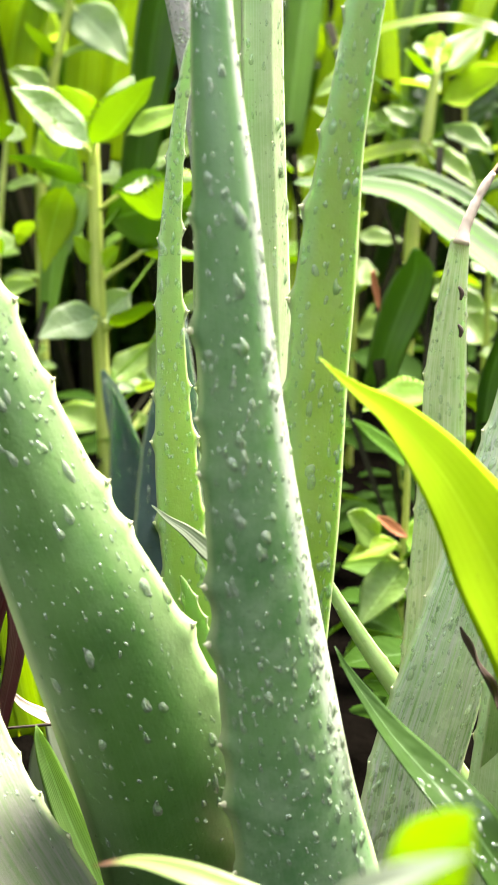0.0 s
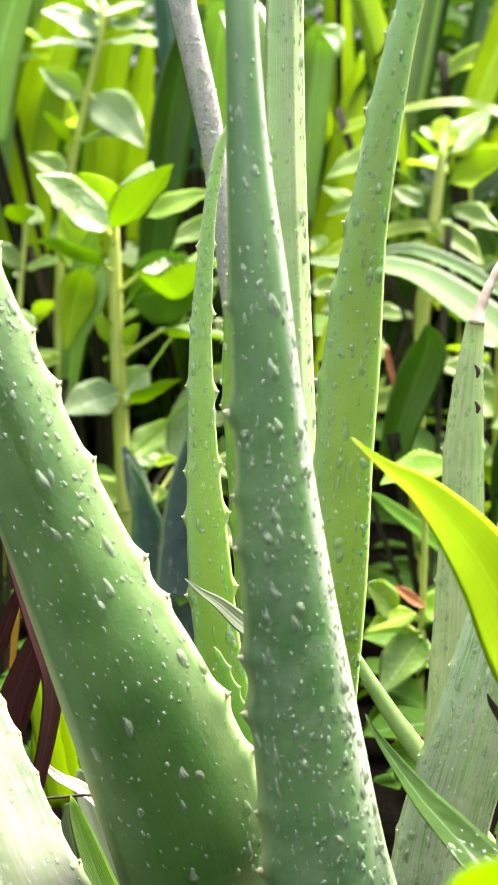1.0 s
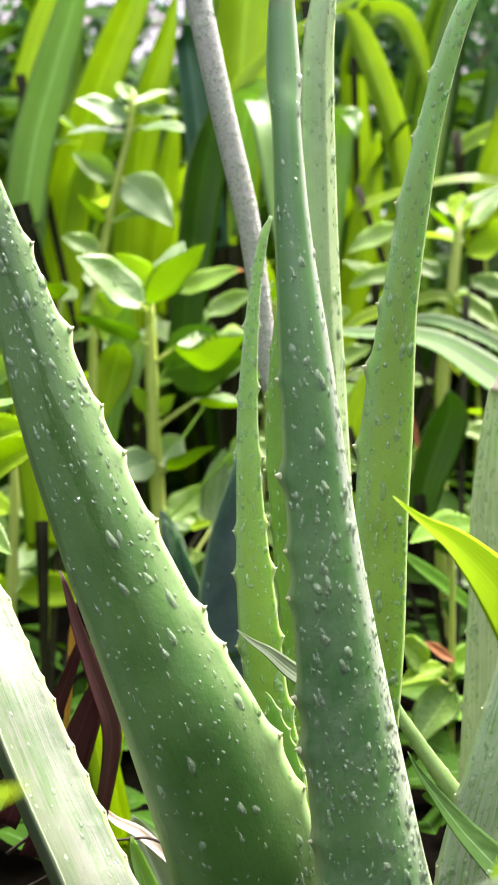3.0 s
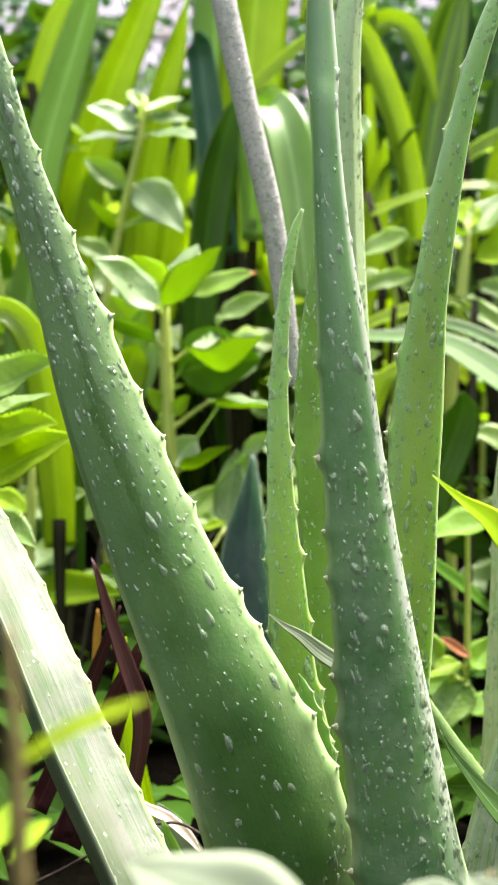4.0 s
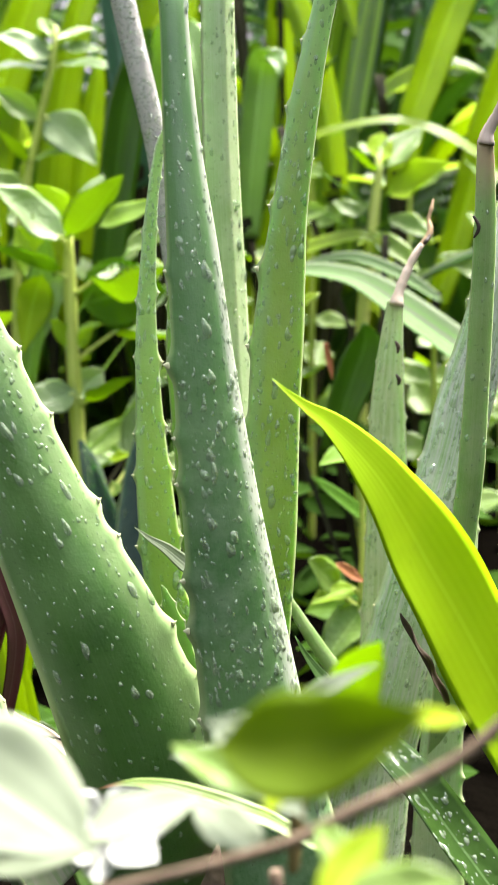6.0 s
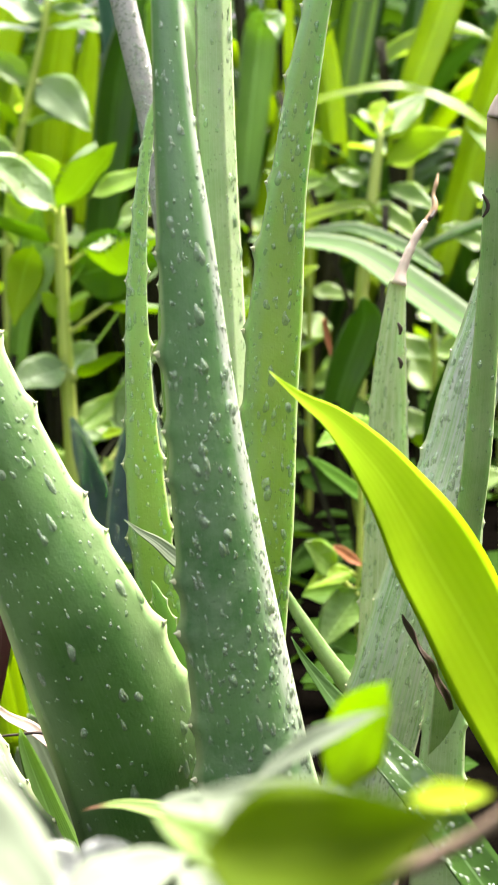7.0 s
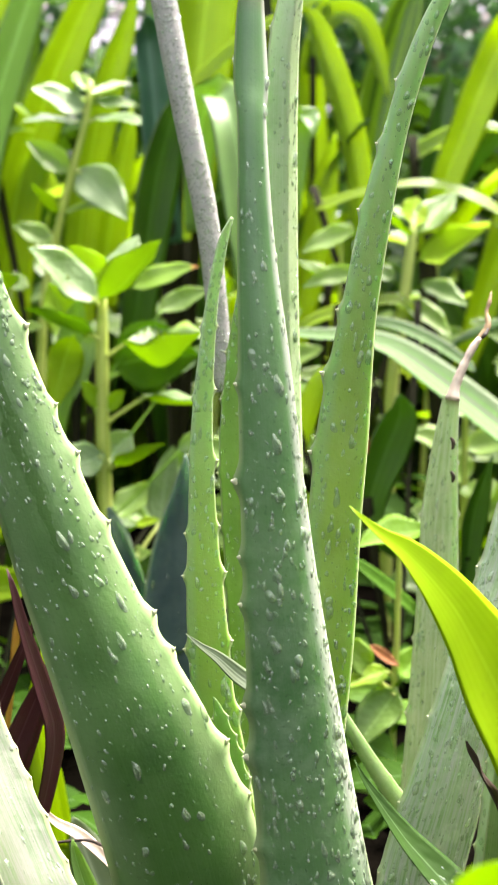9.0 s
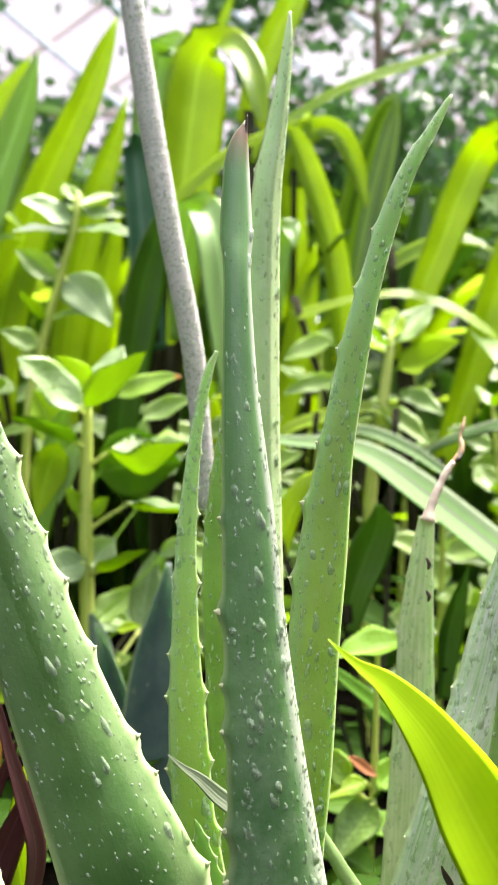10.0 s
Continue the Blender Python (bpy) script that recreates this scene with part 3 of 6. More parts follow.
# ---- ground ----
def ground():
    """One sheet of soil to the horizon, finer and lumpy round the bed."""
    fine = np.linspace(-2.5, 2.5, 61)
    xs = np.r_[-300, -60, -12, fine, 12, 60, 300]
    ys = np.r_[-300, -60, -6, fine + 1.5, 12, 60, 300]
    verts = [(x, y, 0.02 * noise.noise((x * 3, y * 3, 0)) + 0.012 * noise.noise((x * 11, y * 11, 3)) if abs(x) < 3 and abs(y - 1.5) < 3 else 0.0) for y in ys for x in xs]
    c = len(xs)
    faces = [(j * c + i, j * c + i + 1, (j + 1) * c + i + 1, (j + 1) * c + i) for j in range(len(ys) - 1) for i in range(c - 1)]
    ob = new("ground", mesh_of("ground", verts, faces))
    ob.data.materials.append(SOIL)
    tagged(ob, "damp garden soil under the plants, coloured near black for their shade", "soil", kind="structure")


ground()

def shade_wall(name, a, b, height):
    """A plain dark green wall with thickness, out of view, added to block low sky light."""
    a, b = Vector((*a, 0)), Vector((*b, 0))
    side = (b - a).normalized().cross(Vector((0, 0, 1))) * 0.12
    verts = [p + o + Vector((0, 0, z)) for z in (-0.1, height) for p, o in ((a, -side), (b, -side), (b, side), (a, side))]
    ob = new(name, mesh_of(name, verts, [(0, 1, 5, 4), (1, 2, 6, 5), (2, 3, 7, 6), (3, 0, 4, 7), (4, 5, 6, 7), (3, 2, 1, 0)], smooth=False))
    ob.data.materials.append(BLOCKER)
    tagged(ob, "plain dark green wall, unseen, added to block low sky light", "wall", kind="structure")


# added walls, never in view, that cut light from the sides and rear
shade_wall("blocker_south", (-2.2, -2.2), (2.2, -2.2), 1.2)
shade_wall("blocker_east", (2.2, -2.2), (2.2, 7.4), 2.4)
shade_wall("blocker_west", (-2.2, -2.2), (-2.2, 7.4), 2.4)

# ---- the aloe clump ----
aloe = thing("aloe_plant", (0.03, 0.60, 0.0), "grey-green aloe with toothed fleshy leaves wet from rain", "aloe", "aloes in the bed")
tube("stem", aloe, [(0.03, 0.61, -0.03, 0.07), (0.03, 0.61, 0.04, 0.06), (0.035, 0.61, 0.10, 0.03)], BARK, "short woody stem under the leaves", 12, 0.05)
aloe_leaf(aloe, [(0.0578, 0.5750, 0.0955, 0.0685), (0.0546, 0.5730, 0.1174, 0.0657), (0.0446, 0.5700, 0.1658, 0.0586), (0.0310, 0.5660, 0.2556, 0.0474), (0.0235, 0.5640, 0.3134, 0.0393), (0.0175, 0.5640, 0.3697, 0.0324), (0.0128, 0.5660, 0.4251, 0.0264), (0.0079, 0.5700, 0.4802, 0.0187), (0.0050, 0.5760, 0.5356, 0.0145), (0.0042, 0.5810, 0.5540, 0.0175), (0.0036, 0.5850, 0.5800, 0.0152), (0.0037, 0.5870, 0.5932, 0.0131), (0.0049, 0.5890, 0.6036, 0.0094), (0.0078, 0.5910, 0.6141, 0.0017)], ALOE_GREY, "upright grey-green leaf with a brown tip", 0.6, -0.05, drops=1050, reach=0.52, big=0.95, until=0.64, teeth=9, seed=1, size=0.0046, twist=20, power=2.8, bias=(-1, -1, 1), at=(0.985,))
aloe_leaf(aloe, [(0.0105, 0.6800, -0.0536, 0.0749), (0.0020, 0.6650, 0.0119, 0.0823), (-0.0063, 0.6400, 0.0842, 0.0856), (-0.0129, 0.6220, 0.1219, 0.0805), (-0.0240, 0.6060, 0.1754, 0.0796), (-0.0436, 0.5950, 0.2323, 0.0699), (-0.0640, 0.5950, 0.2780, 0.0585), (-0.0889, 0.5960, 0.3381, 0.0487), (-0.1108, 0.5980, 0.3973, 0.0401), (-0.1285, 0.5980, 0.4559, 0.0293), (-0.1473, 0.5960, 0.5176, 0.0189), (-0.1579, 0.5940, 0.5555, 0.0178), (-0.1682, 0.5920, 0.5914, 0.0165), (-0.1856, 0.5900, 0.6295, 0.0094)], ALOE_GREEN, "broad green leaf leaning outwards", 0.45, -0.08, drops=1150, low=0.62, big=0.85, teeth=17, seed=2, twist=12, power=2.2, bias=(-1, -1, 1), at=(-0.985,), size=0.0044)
aloe_leaf(aloe, [(0.0507, 0.6550, 0.1753, 0.0223), (0.0506, 0.6500, 0.2226, 0.0284), (0.0530, 0.6480, 0.2714, 0.0298), (0.0548, 0.6450, 0.3358, 0.0294), (0.0576, 0.6430, 0.3836, 0.0286), (0.0608, 0.6400, 0.4217, 0.0237), (0.0642, 0.6370, 0.4531, 0.0193), (0.0718, 0.6320, 0.5057, 0.0162), (0.0787, 0.6280, 0.5408, 0.0127), (0.0865, 0.6240, 0.5724, 0.0115), (0.0962, 0.6220, 0.5995, 0.0094), (0.1070, 0.6200, 0.6190, 0.0065), (0.1151, 0.6190, 0.6349, 0.0034), (0.1176, 0.6190, 0.6392, 0.0010)], ALOE_LIGHT, "light green leaf curving to a point", 0.30, -0.12, drops=620, low=1.6, teeth=11, seed=3, size=0.0048, twist=4, big=1.0, at=(0.985,), bias=(-1, 1))
aloe_leaf(aloe, [(0.0069, 0.6900, 0.1486, 0.0231), (-0.0014, 0.6900, 0.1914, 0.0230), (-0.0096, 0.6900, 0.2267, 0.0249), (-0.0145, 0.6900, 0.2757, 0.0235), (-0.0177, 0.6920, 0.3307, 0.0169), (-0.0188, 0.6940, 0.3852, 0.0126), (-0.0168, 0.6940, 0.4258, 0.0095), (-0.0137, 0.6920, 0.4592, 0.0071), (-0.0086, 0.6900, 0.4889, 0.0059), (-0.0035, 0.6880, 0.5031, 0.0019)], ALOE_LIGHT, "small bright green leaf", 0.22, -0.15, drops=340, teeth=9, seed=4, twist=-6, big=1.0, size=0.0042)
aloe_leaf(aloe, [(0.0215, 0.7350, 0.1309, 0.0286), (0.0155, 0.7350, 0.2064, 0.0268), (0.0083, 0.7350, 0.2808, 0.0240), (0.0014, 0.7350, 0.3611, 0.0208), (0.0004, 0.7350, 0.3900, 0.0176), (0.0023, 0.7350, 0.4293, 0.0143), (0.0059, 0.7350, 0.4682, 0.0097), (0.0085, 0.7350, 0.5033, 0.0057)], ALOE_MID, "small leaf behind its neighbours", 0.2, -0.15, drops=340, teeth=9, seed=5, twist=12, big=1.0, size=0.0044)
aloe_leaf(aloe, [(0.0420, 0.7700, 0.1781, 0.0329), (0.0346, 0.7700, 0.2916, 0.0321), (0.0302, 0.7680, 0.4046, 0.0279), (0.0273, 0.7660, 0.4792, 0.0262), (0.0258, 0.7640, 0.5532, 0.0245), (0.0262, 0.7620, 0.6082, 0.0223), (0.0298, 0.7600, 0.6409, 0.0177), (0.0339, 0.7580, 0.6733, 0.0120), (0.0371, 0.7570, 0.7059, 0.0076), (0.0379, 0.7560, 0.7274, 0.0020)], ALOE_PALE, "pale channelled leaf at the back", 0.75, 0.3, drops=520, big=0.6, teeth=15, seed=6, twist=26, size=0.0022, power=1.05, at=(0.985, 0.01), bias=(-1, -1))
aloe_leaf(aloe, [(-0.0547, 0.5650, 0.1024, 0.0527), (-0.0820, 0.5700, 0.1481, 0.0490), (-0.1044, 0.5900, 0.1821, 0.0478), (-0.1255, 0.6100, 0.2154, 0.0479), (-0.1457, 0.6300, 0.2508, 0.0463), (-0.1682, 0.6550, 0.2875, 0.0449), (-0.1960, 0.6800, 0.3338, 0.0333), (-0.2202, 0.7000, 0.3870, 0.0206), (-0.2356, 0.7100, 0.4284, 0.0014)], ALOE_WORN_DIM, "pale scraped leaf lying low", -0.32, -1.15, drops=320, teeth=16, seed=7, twist=0, face=(0.76, -0.38, 0.48), power=1.8, at=(-0.985,))
aloe_leaf(aloe, [(0.0080, 0.6300, 0.1918, 0.0074), (0.0028, 0.6300, 0.2097, 0.0093), (-0.0028, 0.6300, 0.2259, 0.0080), (-0.0068, 0.6300, 0.2388, 0.0043), (-0.0090, 0.6300, 0.2442, 0.0009)], ALOE_MID, "tiny toothed leaf between larger ones", 0.3, -0.2, drops=10, teeth=4, seed=8, size=0.0048, until=0.9)
STALK_ROWS = [(-0.0064, 0.8850, 0.3946, 0.0143), (-0.0154, 0.8850, 0.4716, 0.0158), (-0.0228, 0.8850, 0.5228, 0.0174), (-0.0417, 0.8850, 0.6075, 0.0181), (-0.0588, 0.8850, 0.6918, 0.0186), (-0.0742, 0.8850, 0.7757, 0.0174), (-0.0905, 0.8850, 0.8675, 0.0174)]
stalk_ob = tube("flower_stalk", aloe, STALK_ROWS, STALK, "grey-purple flower stalk beaded with water", 14, 0.012, 60)
stalk_leaf = Leaf(STALK_ROWS, (0.05, -1, 0.02), 1.0, -1.0, 60, 12, power=2.0)
spots_ = []
for i in range(1800):
    g_, v_ = stalk_leaf.rng.uniform(-0.98, 0.98), stalk_leaf.rng.uniform(0, 1)
    row_ = stalk_leaf.spine[int(v_ * 60)]
    q_ = int(v_ * 60)
    out_ = stalk_leaf.s[q_] * g_ + stalk_leaf.n[q_] * math.sqrt(1 - g_ * g_)
    r_ = stalk_leaf.rng.uniform(0.0004, 0.0012)
    spots_.append((row_[:3] + out_ * row_[3] / 2 + stalk_leaf.t[q_] * stalk_leaf.rng.uniform(-0.005, 0.005), stalk_leaf.t[q_], out_, r_, r_, r_ * 0.7))
part("dew", drops_mesh("dew", spots_), WATER, stalk_ob, "fine rain drops on the stalk", kind="stuff").matrix_parent_inverse = Matrix()
brown_tip = tube("leaf_tip", aloe, [(0.0053, 0.5900, 0.6004, 0.0057), (0.0068, 0.5900, 0.6067, 0.0037), (0.0078, 0.5900, 0.6110, 0.0020), (0.0082, 0.5900, 0.6173, 0.0006)], SCORCH, "shrivelled brown leaf tip", 7, 0.15, 10)
blade(aloe, [(0.0136, 0.6400, 0.2472, 0.0100), (0.0042, 0.6450, 0.2524, 0.0098), (-0.0069, 0.6500, 0.2604, 0.0066), (-0.0165, 0.6550, 0.2652, 0.0034), (-0.0253, 0.6600, 0.2708, 0.0006)], PALE_YOUNG, "pale dry sliver of a leaf", thick=0.1)

young = thing("aloe_plant", (0.12, 0.72, 0.0), "pale scraped aloe with dried pink leaf tips", "aloe", "aloes in the bed")
tube("stem", young, [(0.11, 0.73, -0.03, 0.06), (0.11, 0.73, 0.02, 0.06), (0.115, 0.73, 0.06, 0.03)], BARK, "short woody stem under the leaves", 12, 0.05)
aloe_leaf(young, [(0.1327, 0.8000, -0.0307, 0.0357), (0.1352, 0.8000, 0.0811, 0.0357), (0.1383, 0.8000, 0.1447, 0.0342), (0.1399, 0.8000, 0.2082, 0.0311), (0.1408, 0.8000, 0.2674, 0.0280), (0.1404, 0.8000, 0.3186, 0.0248), (0.1422, 0.8000, 0.3619, 0.0179), (0.1453, 0.8000, 0.3992, 0.0109)], ALOE_DRYING, "pale narrow leaf with a withered tip", -0.2, -0.5, drops=420, big=1.2, teeth=9, seed=11, twist=-10, size=0.0026, face=(0.1, -0.85, 0.42))
for rows_ in ([(0.1443, 0.7920, 0.3715, 0.0012), (0.1464, 0.7920, 0.3677, 0.0031), (0.1458, 0.7920, 0.3634, 0.0012)], [(0.1451, 0.7920, 0.3490, 0.0012), (0.1471, 0.7920, 0.3452, 0.0031), (0.1465, 0.7920, 0.3413, 0.0012)]):
    tube("scar", young, rows_, SCORCH, "dark brown scar on the leaf", 7, 0.2, 8)
tube("leaf_tip", young, [(0.1459, 0.8000, 0.3957, 0.0101), (0.1483, 0.8020, 0.4058, 0.0066), (0.1536, 0.8050, 0.4183, 0.0059), (0.1594, 0.8080, 0.4294, 0.0051), (0.1647, 0.8100, 0.4373, 0.0039)], DRY, "withered pink leaf tip", 8, 0.12, 24)
tube("leaf_tip", young, [(0.1636, 0.8100, 0.4357, 0.0035), (0.1692, 0.8130, 0.4421, 0.0047), (0.1714, 0.8150, 0.4477, 0.0040), (0.1710, 0.8200, 0.4555, 0.0024), (0.1733, 0.8220, 0.4624, 0.0028), (0.1749, 0.8250, 0.4693, 0.0008)], TAN, "thin tan-brown end of the withered tip", 7, 0.2, 16)
tube("scar", young, [(0.1652, 0.8050, 0.4372, 0.0016), (0.1668, 0.8050, 0.4392, 0.0030), (0.1686, 0.8070, 0.4412, 0.0026), (0.1700, 0.8090, 0.4440, 0.0012)], SCORCH, "dark brown knot on the withered tip", 7, 0.25, 8)
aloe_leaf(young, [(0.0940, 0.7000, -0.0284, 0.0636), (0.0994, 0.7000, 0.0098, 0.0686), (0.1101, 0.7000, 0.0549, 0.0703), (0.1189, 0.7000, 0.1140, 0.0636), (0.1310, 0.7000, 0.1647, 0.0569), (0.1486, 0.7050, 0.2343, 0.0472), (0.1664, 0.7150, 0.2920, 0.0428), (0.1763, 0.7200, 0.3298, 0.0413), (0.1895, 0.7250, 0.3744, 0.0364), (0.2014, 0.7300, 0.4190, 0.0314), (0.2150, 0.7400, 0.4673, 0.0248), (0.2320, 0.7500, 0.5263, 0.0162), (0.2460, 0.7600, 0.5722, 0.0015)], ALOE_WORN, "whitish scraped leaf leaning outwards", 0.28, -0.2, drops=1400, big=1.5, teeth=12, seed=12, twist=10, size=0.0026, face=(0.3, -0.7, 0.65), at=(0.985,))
aloe_leaf(young, [(0.1505, 0.7000, -0.1082, 0.0167), (0.1525, 0.6900, -0.0047, 0.0191), (0.1549, 0.6800, 0.0637, 0.0202), (0.1570, 0.6700, 0.1325, 0.0199), (0.1602, 0.6600, 0.2045, 0.0189), (0.1641, 0.6550, 0.2620, 0.0175), (0.1674, 0.6500, 0.3048, 0.0168), (0.1693, 0.6470, 0.3554, 0.0155), (0.1710, 0.6450, 0.4045, 0.0145), (0.1715, 0.6430, 0.4435, 0.0132), (0.1707, 0.6420, 0.4846, 0.0101)], ALOE_FADED, "green leaf with its tip dried off", 0.35, -0.2, drops=120, teeth=9, seed=13, twist=14, size=0.0015)
tube("scar", young, [(0.1636, 0.6370, 0.4454, 0.0012), (0.1661, 0.6370, 0.4413, 0.0021), (0.1665, 0.6370, 0.4378, 0.0021), (0.1641, 0.6370, 0.4336, 0.0009)], SCORCH, "dark bite in the leaf edge", 7, 0.1, 10)
tube("leaf_tip", young, [(0.1707, 0.6420, 0.4837, 0.0098), (0.1718, 0.6420, 0.4904, 0.0074), (0.1758, 0.6400, 0.4988, 0.0052), (0.1797, 0.6380, 0.5085, 0.0043), (0.1844, 0.6370, 0.5169, 0.0027), (0.1899, 0.6360, 0.5233, 0.0006)], DRY, "withered twisted leaf tip", 8, 0.15, 24)
aloe_leaf(young, [(0.1527, 0.6600, 0.0483, 0.0332), (0.1538, 0.6650, 0.0979, 0.0289), (0.1571, 0.6700, 0.1471, 0.0246), (0.1618, 0.6750, 0.1960, 0.0217), (0.1697, 0.6800, 0.2510, 0.0172), (0.1799, 0.6900, 0.3014, 0.0013)], ALOE_PALE, "low pale leaf", 0.28, -0.2, drops=120, teeth=10, seed=14, twist=-20)
aloe_leaf(young, [(0.1834, 0.7450, 0.0356, 0.0144), (0.1592, 0.7450, 0.0709, 0.0138), (0.1319, 0.7450, 0.1091, 0.0132), (0.1105, 0.7450, 0.1394, 0.0122), (0.0930, 0.7450, 0.1640, 0.0103), (0.0774, 0.7450, 0.1882, 0.0081), (0.0670, 0.7450, 0.2070, 0.0044), (0.0618, 0.7450, 0.2172, 0.0009)], ALOE_FADED, "slender pale leaf", 0.6, -0.5, drops=20, teeth=5, seed=15, size=0.0015)

# ---- neighbours of the aloe ----
lily = thing("broad_leaf_shoot", (0.2, 0.62, 0.0), "shoot with one large yellow-green translucent leaf", "plant")
blade(lily, [(0.2270, 0.6000, 0.0560, 0.0373), (0.2040, 0.5900, 0.1322, 0.0606), (0.1744, 0.5750, 0.1914, 0.0637), (0.1489, 0.5600, 0.2380, 0.0604), (0.1276, 0.5500, 0.2741, 0.0546), (0.1144, 0.5430, 0.2969, 0.0456), (0.1023, 0.5350, 0.3159, 0.0347), (0.0892, 0.5300, 0.3316, 0.0243), (0.0764, 0.5250, 0.3441, 0.0155), (0.0651, 0.5180, 0.3526, 0.0074), (0.0563, 0.5150, 0.3597, 0.0034), (0.0488, 0.5130, 0.3665, 0.0005)], YELLOW, "large yellow-green leaf ending in a fine point", (0.2, -0.75, 0.65), -0.12, 60, 10, wave=0.06, waves=3.5, thick=0.06)
wet_blade, wet_ob = blade(lily, [(0.1607, 0.5300, 0.1125, 0.0293), (0.1401, 0.5400, 0.1398, 0.0296), (0.1216, 0.5500, 0.1637, 0.0267), (0.1051, 0.5650, 0.1777, 0.0213), (0.0897, 0.5750, 0.1911, 0.0148), (0.0775, 0.5830, 0.2047, 0.0085), (0.0687, 0.5880, 0.2158, 0.0043), (0.0630, 0.5900, 0.2257, 0.0005)], GLOSSY, "wet glossy strap leaf spotted with water", (0.4, -0.6, 0.7), -0.3, 36, 8)
bead(wet_blade, wet_ob, 110, 0.02, 0.6, 0.0004, 0.0018, 31)
blade(lily, [(0.1422, 0.5780, 0.1906, 0.0030), (0.1384, 0.5780, 0.2000, 0.0052), (0.1335, 0.5760, 0.2106, 0.0060), (0.1285, 0.5750, 0.2200, 0.0052), (0.1238, 0.5760, 0.2289, 0.0056), (0.1195, 0.5780, 0.2360, 0.0050), (0.1172, 0.5790, 0.2405, 0.0022)], SCORCH, "black curled dead leaf", (0.3, -0.8, 0.4), -0.6, 40, 6, name="dead_leaf", thick=0.3, wave=0.35, waves=2.6, curl=70)

agave = thing("agave", (-0.08, 1.24, 0.0), "blue-grey agave rosette with stiff pointed leaves", "agave")
for n_, rows_, tw in ((1, [(-0.0525, 1.2000, -0.0638, 0.0991), (-0.0557, 1.2000, 0.0409, 0.0846), (-0.0575, 1.2000, 0.1441, 0.0671), (-0.0536, 1.2000, 0.2220, 0.0495), (-0.0485, 1.2000, 0.2754, 0.0233), (-0.0452, 1.2000, 0.3126, 0.0047)], 20), (2, [(-0.0835, 1.2200, 0.0251, 0.0685), (-0.0960, 1.2200, 0.1042, 0.0574), (-0.1023, 1.2200, 0.1703, 0.0400), (-0.1114, 1.2200, 0.2178, 0.0165), (-0.1218, 1.2200, 0.2443, 0.0048)], -25), (3, [(-0.1022, 1.2500, 0.0942, 0.0350), (-0.1086, 1.2500, 0.1680, 0.0260), (-0.1176, 1.2500, 0.2164, 0.0236), (-0.1289, 1.2500, 0.2494, 0.0055)], -10)):
    aloe_leaf(agave, rows_, AGAVE, "stiff blue-grey leaf", -0.25, -0.4, tw, drops=150, big=2.0, teeth=0, seed=20 + n_, power=1.4)

low_plant = thing("strap_leaf_plant", (-0.06, 0.82, 0.0), "low broad grey-green leaves in the shade of the aloe", "plant", "strap-leaved clumps")
for rows_ in ([(-0.0659, 0.8000, -0.0075, 0.0351), (-0.0786, 0.8000, 0.0330, 0.0379), (-0.0920, 0.8000, 0.0688, 0.0309), (-0.1021, 0.8000, 0.0924, 0.0155), (-0.1064, 0.8000, 0.1034, 0.0011)], [(-0.1090, 0.8300, -0.0345, 0.0256), (-0.1122, 0.8300, 0.0079, 0.0271), (-0.1163, 0.8300, 0.0413, 0.0197), (-0.1197, 0.8300, 0.0661, 0.0011)]):
    blade(low_plant, rows_, PALE_YOUNG, "", (0.0, -0.5, 0.85), -0.3)
blade(low_plant, [(-0.0399, 0.6850, -0.0107, 0.0210), (-0.0569, 0.6850, 0.0391, 0.0199), (-0.0733, 0.6850, 0.0823, 0.0176), (-0.0832, 0.6850, 0.1111, 0.0131), (-0.0890, 0.6850, 0.1294, 0.0074), (-0.0912, 0.6850, 0.1393, 0.0009)], STRAP_PALE, "light yellow-green leaf", (0.1, -0.6, 0.8), -0.3)
blade(low_plant, [(-0.1176, 0.8000, 0.0779, 0.0171), (-0.1267, 0.8000, 0.1329, 0.0179), (-0.1315, 0.8000, 0.1720, 0.0155), (-0.1292, 0.8000, 0.2034, 0.0093), (-0.1266, 0.8000, 0.2230, 0.0012)], STRAP, "", (0.1, -0.8, 0.6), -0.3)

cordyline = thing("cordyline", (-0.10, 0.74, 0.0), "dark maroon strap-leaved plant", "plant")
for rows_ in ([(-0.1317, 0.7200, 0.0618, 0.0077), (-0.1195, 0.7200, 0.1185, 0.0085), (-0.1095, 0.7200, 0.1634, 0.0106), (-0.1067, 0.7200, 0.1930, 0.0127), (-0.1138, 0.7200, 0.2189, 0.0120), (-0.1256, 0.7200, 0.2556, 0.0077), (-0.1323, 0.7200, 0.2811, 0.0042), (-0.1363, 0.7200, 0.2934, 0.0007)], [(-0.1791, 0.7350, 0.1239, 0.0144), (-0.1594, 0.7350, 0.1658, 0.0129), (-0.1417, 0.7350, 0.2073, 0.0101), (-0.1300, 0.7350, 0.2372, 0.0065), (-0.1211, 0.7350, 0.2595, 0.0014)], [(-0.1639, 0.7500, 0.0943, 0.0220), (-0.1417, 0.7500, 0.1450, 0.0198), (-0.1257, 0.7500, 0.1875, 0.0147), (-0.1150, 0.7500, 0.2143, 0.0073), (-0.1079, 0.7500, 0.2295, 0.0011)], [(-0.1551, 0.7400, 0.1025, 0.0213), (-0.1412, 0.7400, 0.1546, 0.0195), (-0.1273, 0.7400, 0.1917, 0.0160), (-0.1169, 0.7400, 0.2176, 0.0089), (-0.1099, 0.7400, 0.2360, 0.0011)]):
    blade(cordyline, rows_, MAROON, "", (0.3, -0.8, 0.4), -0.3)

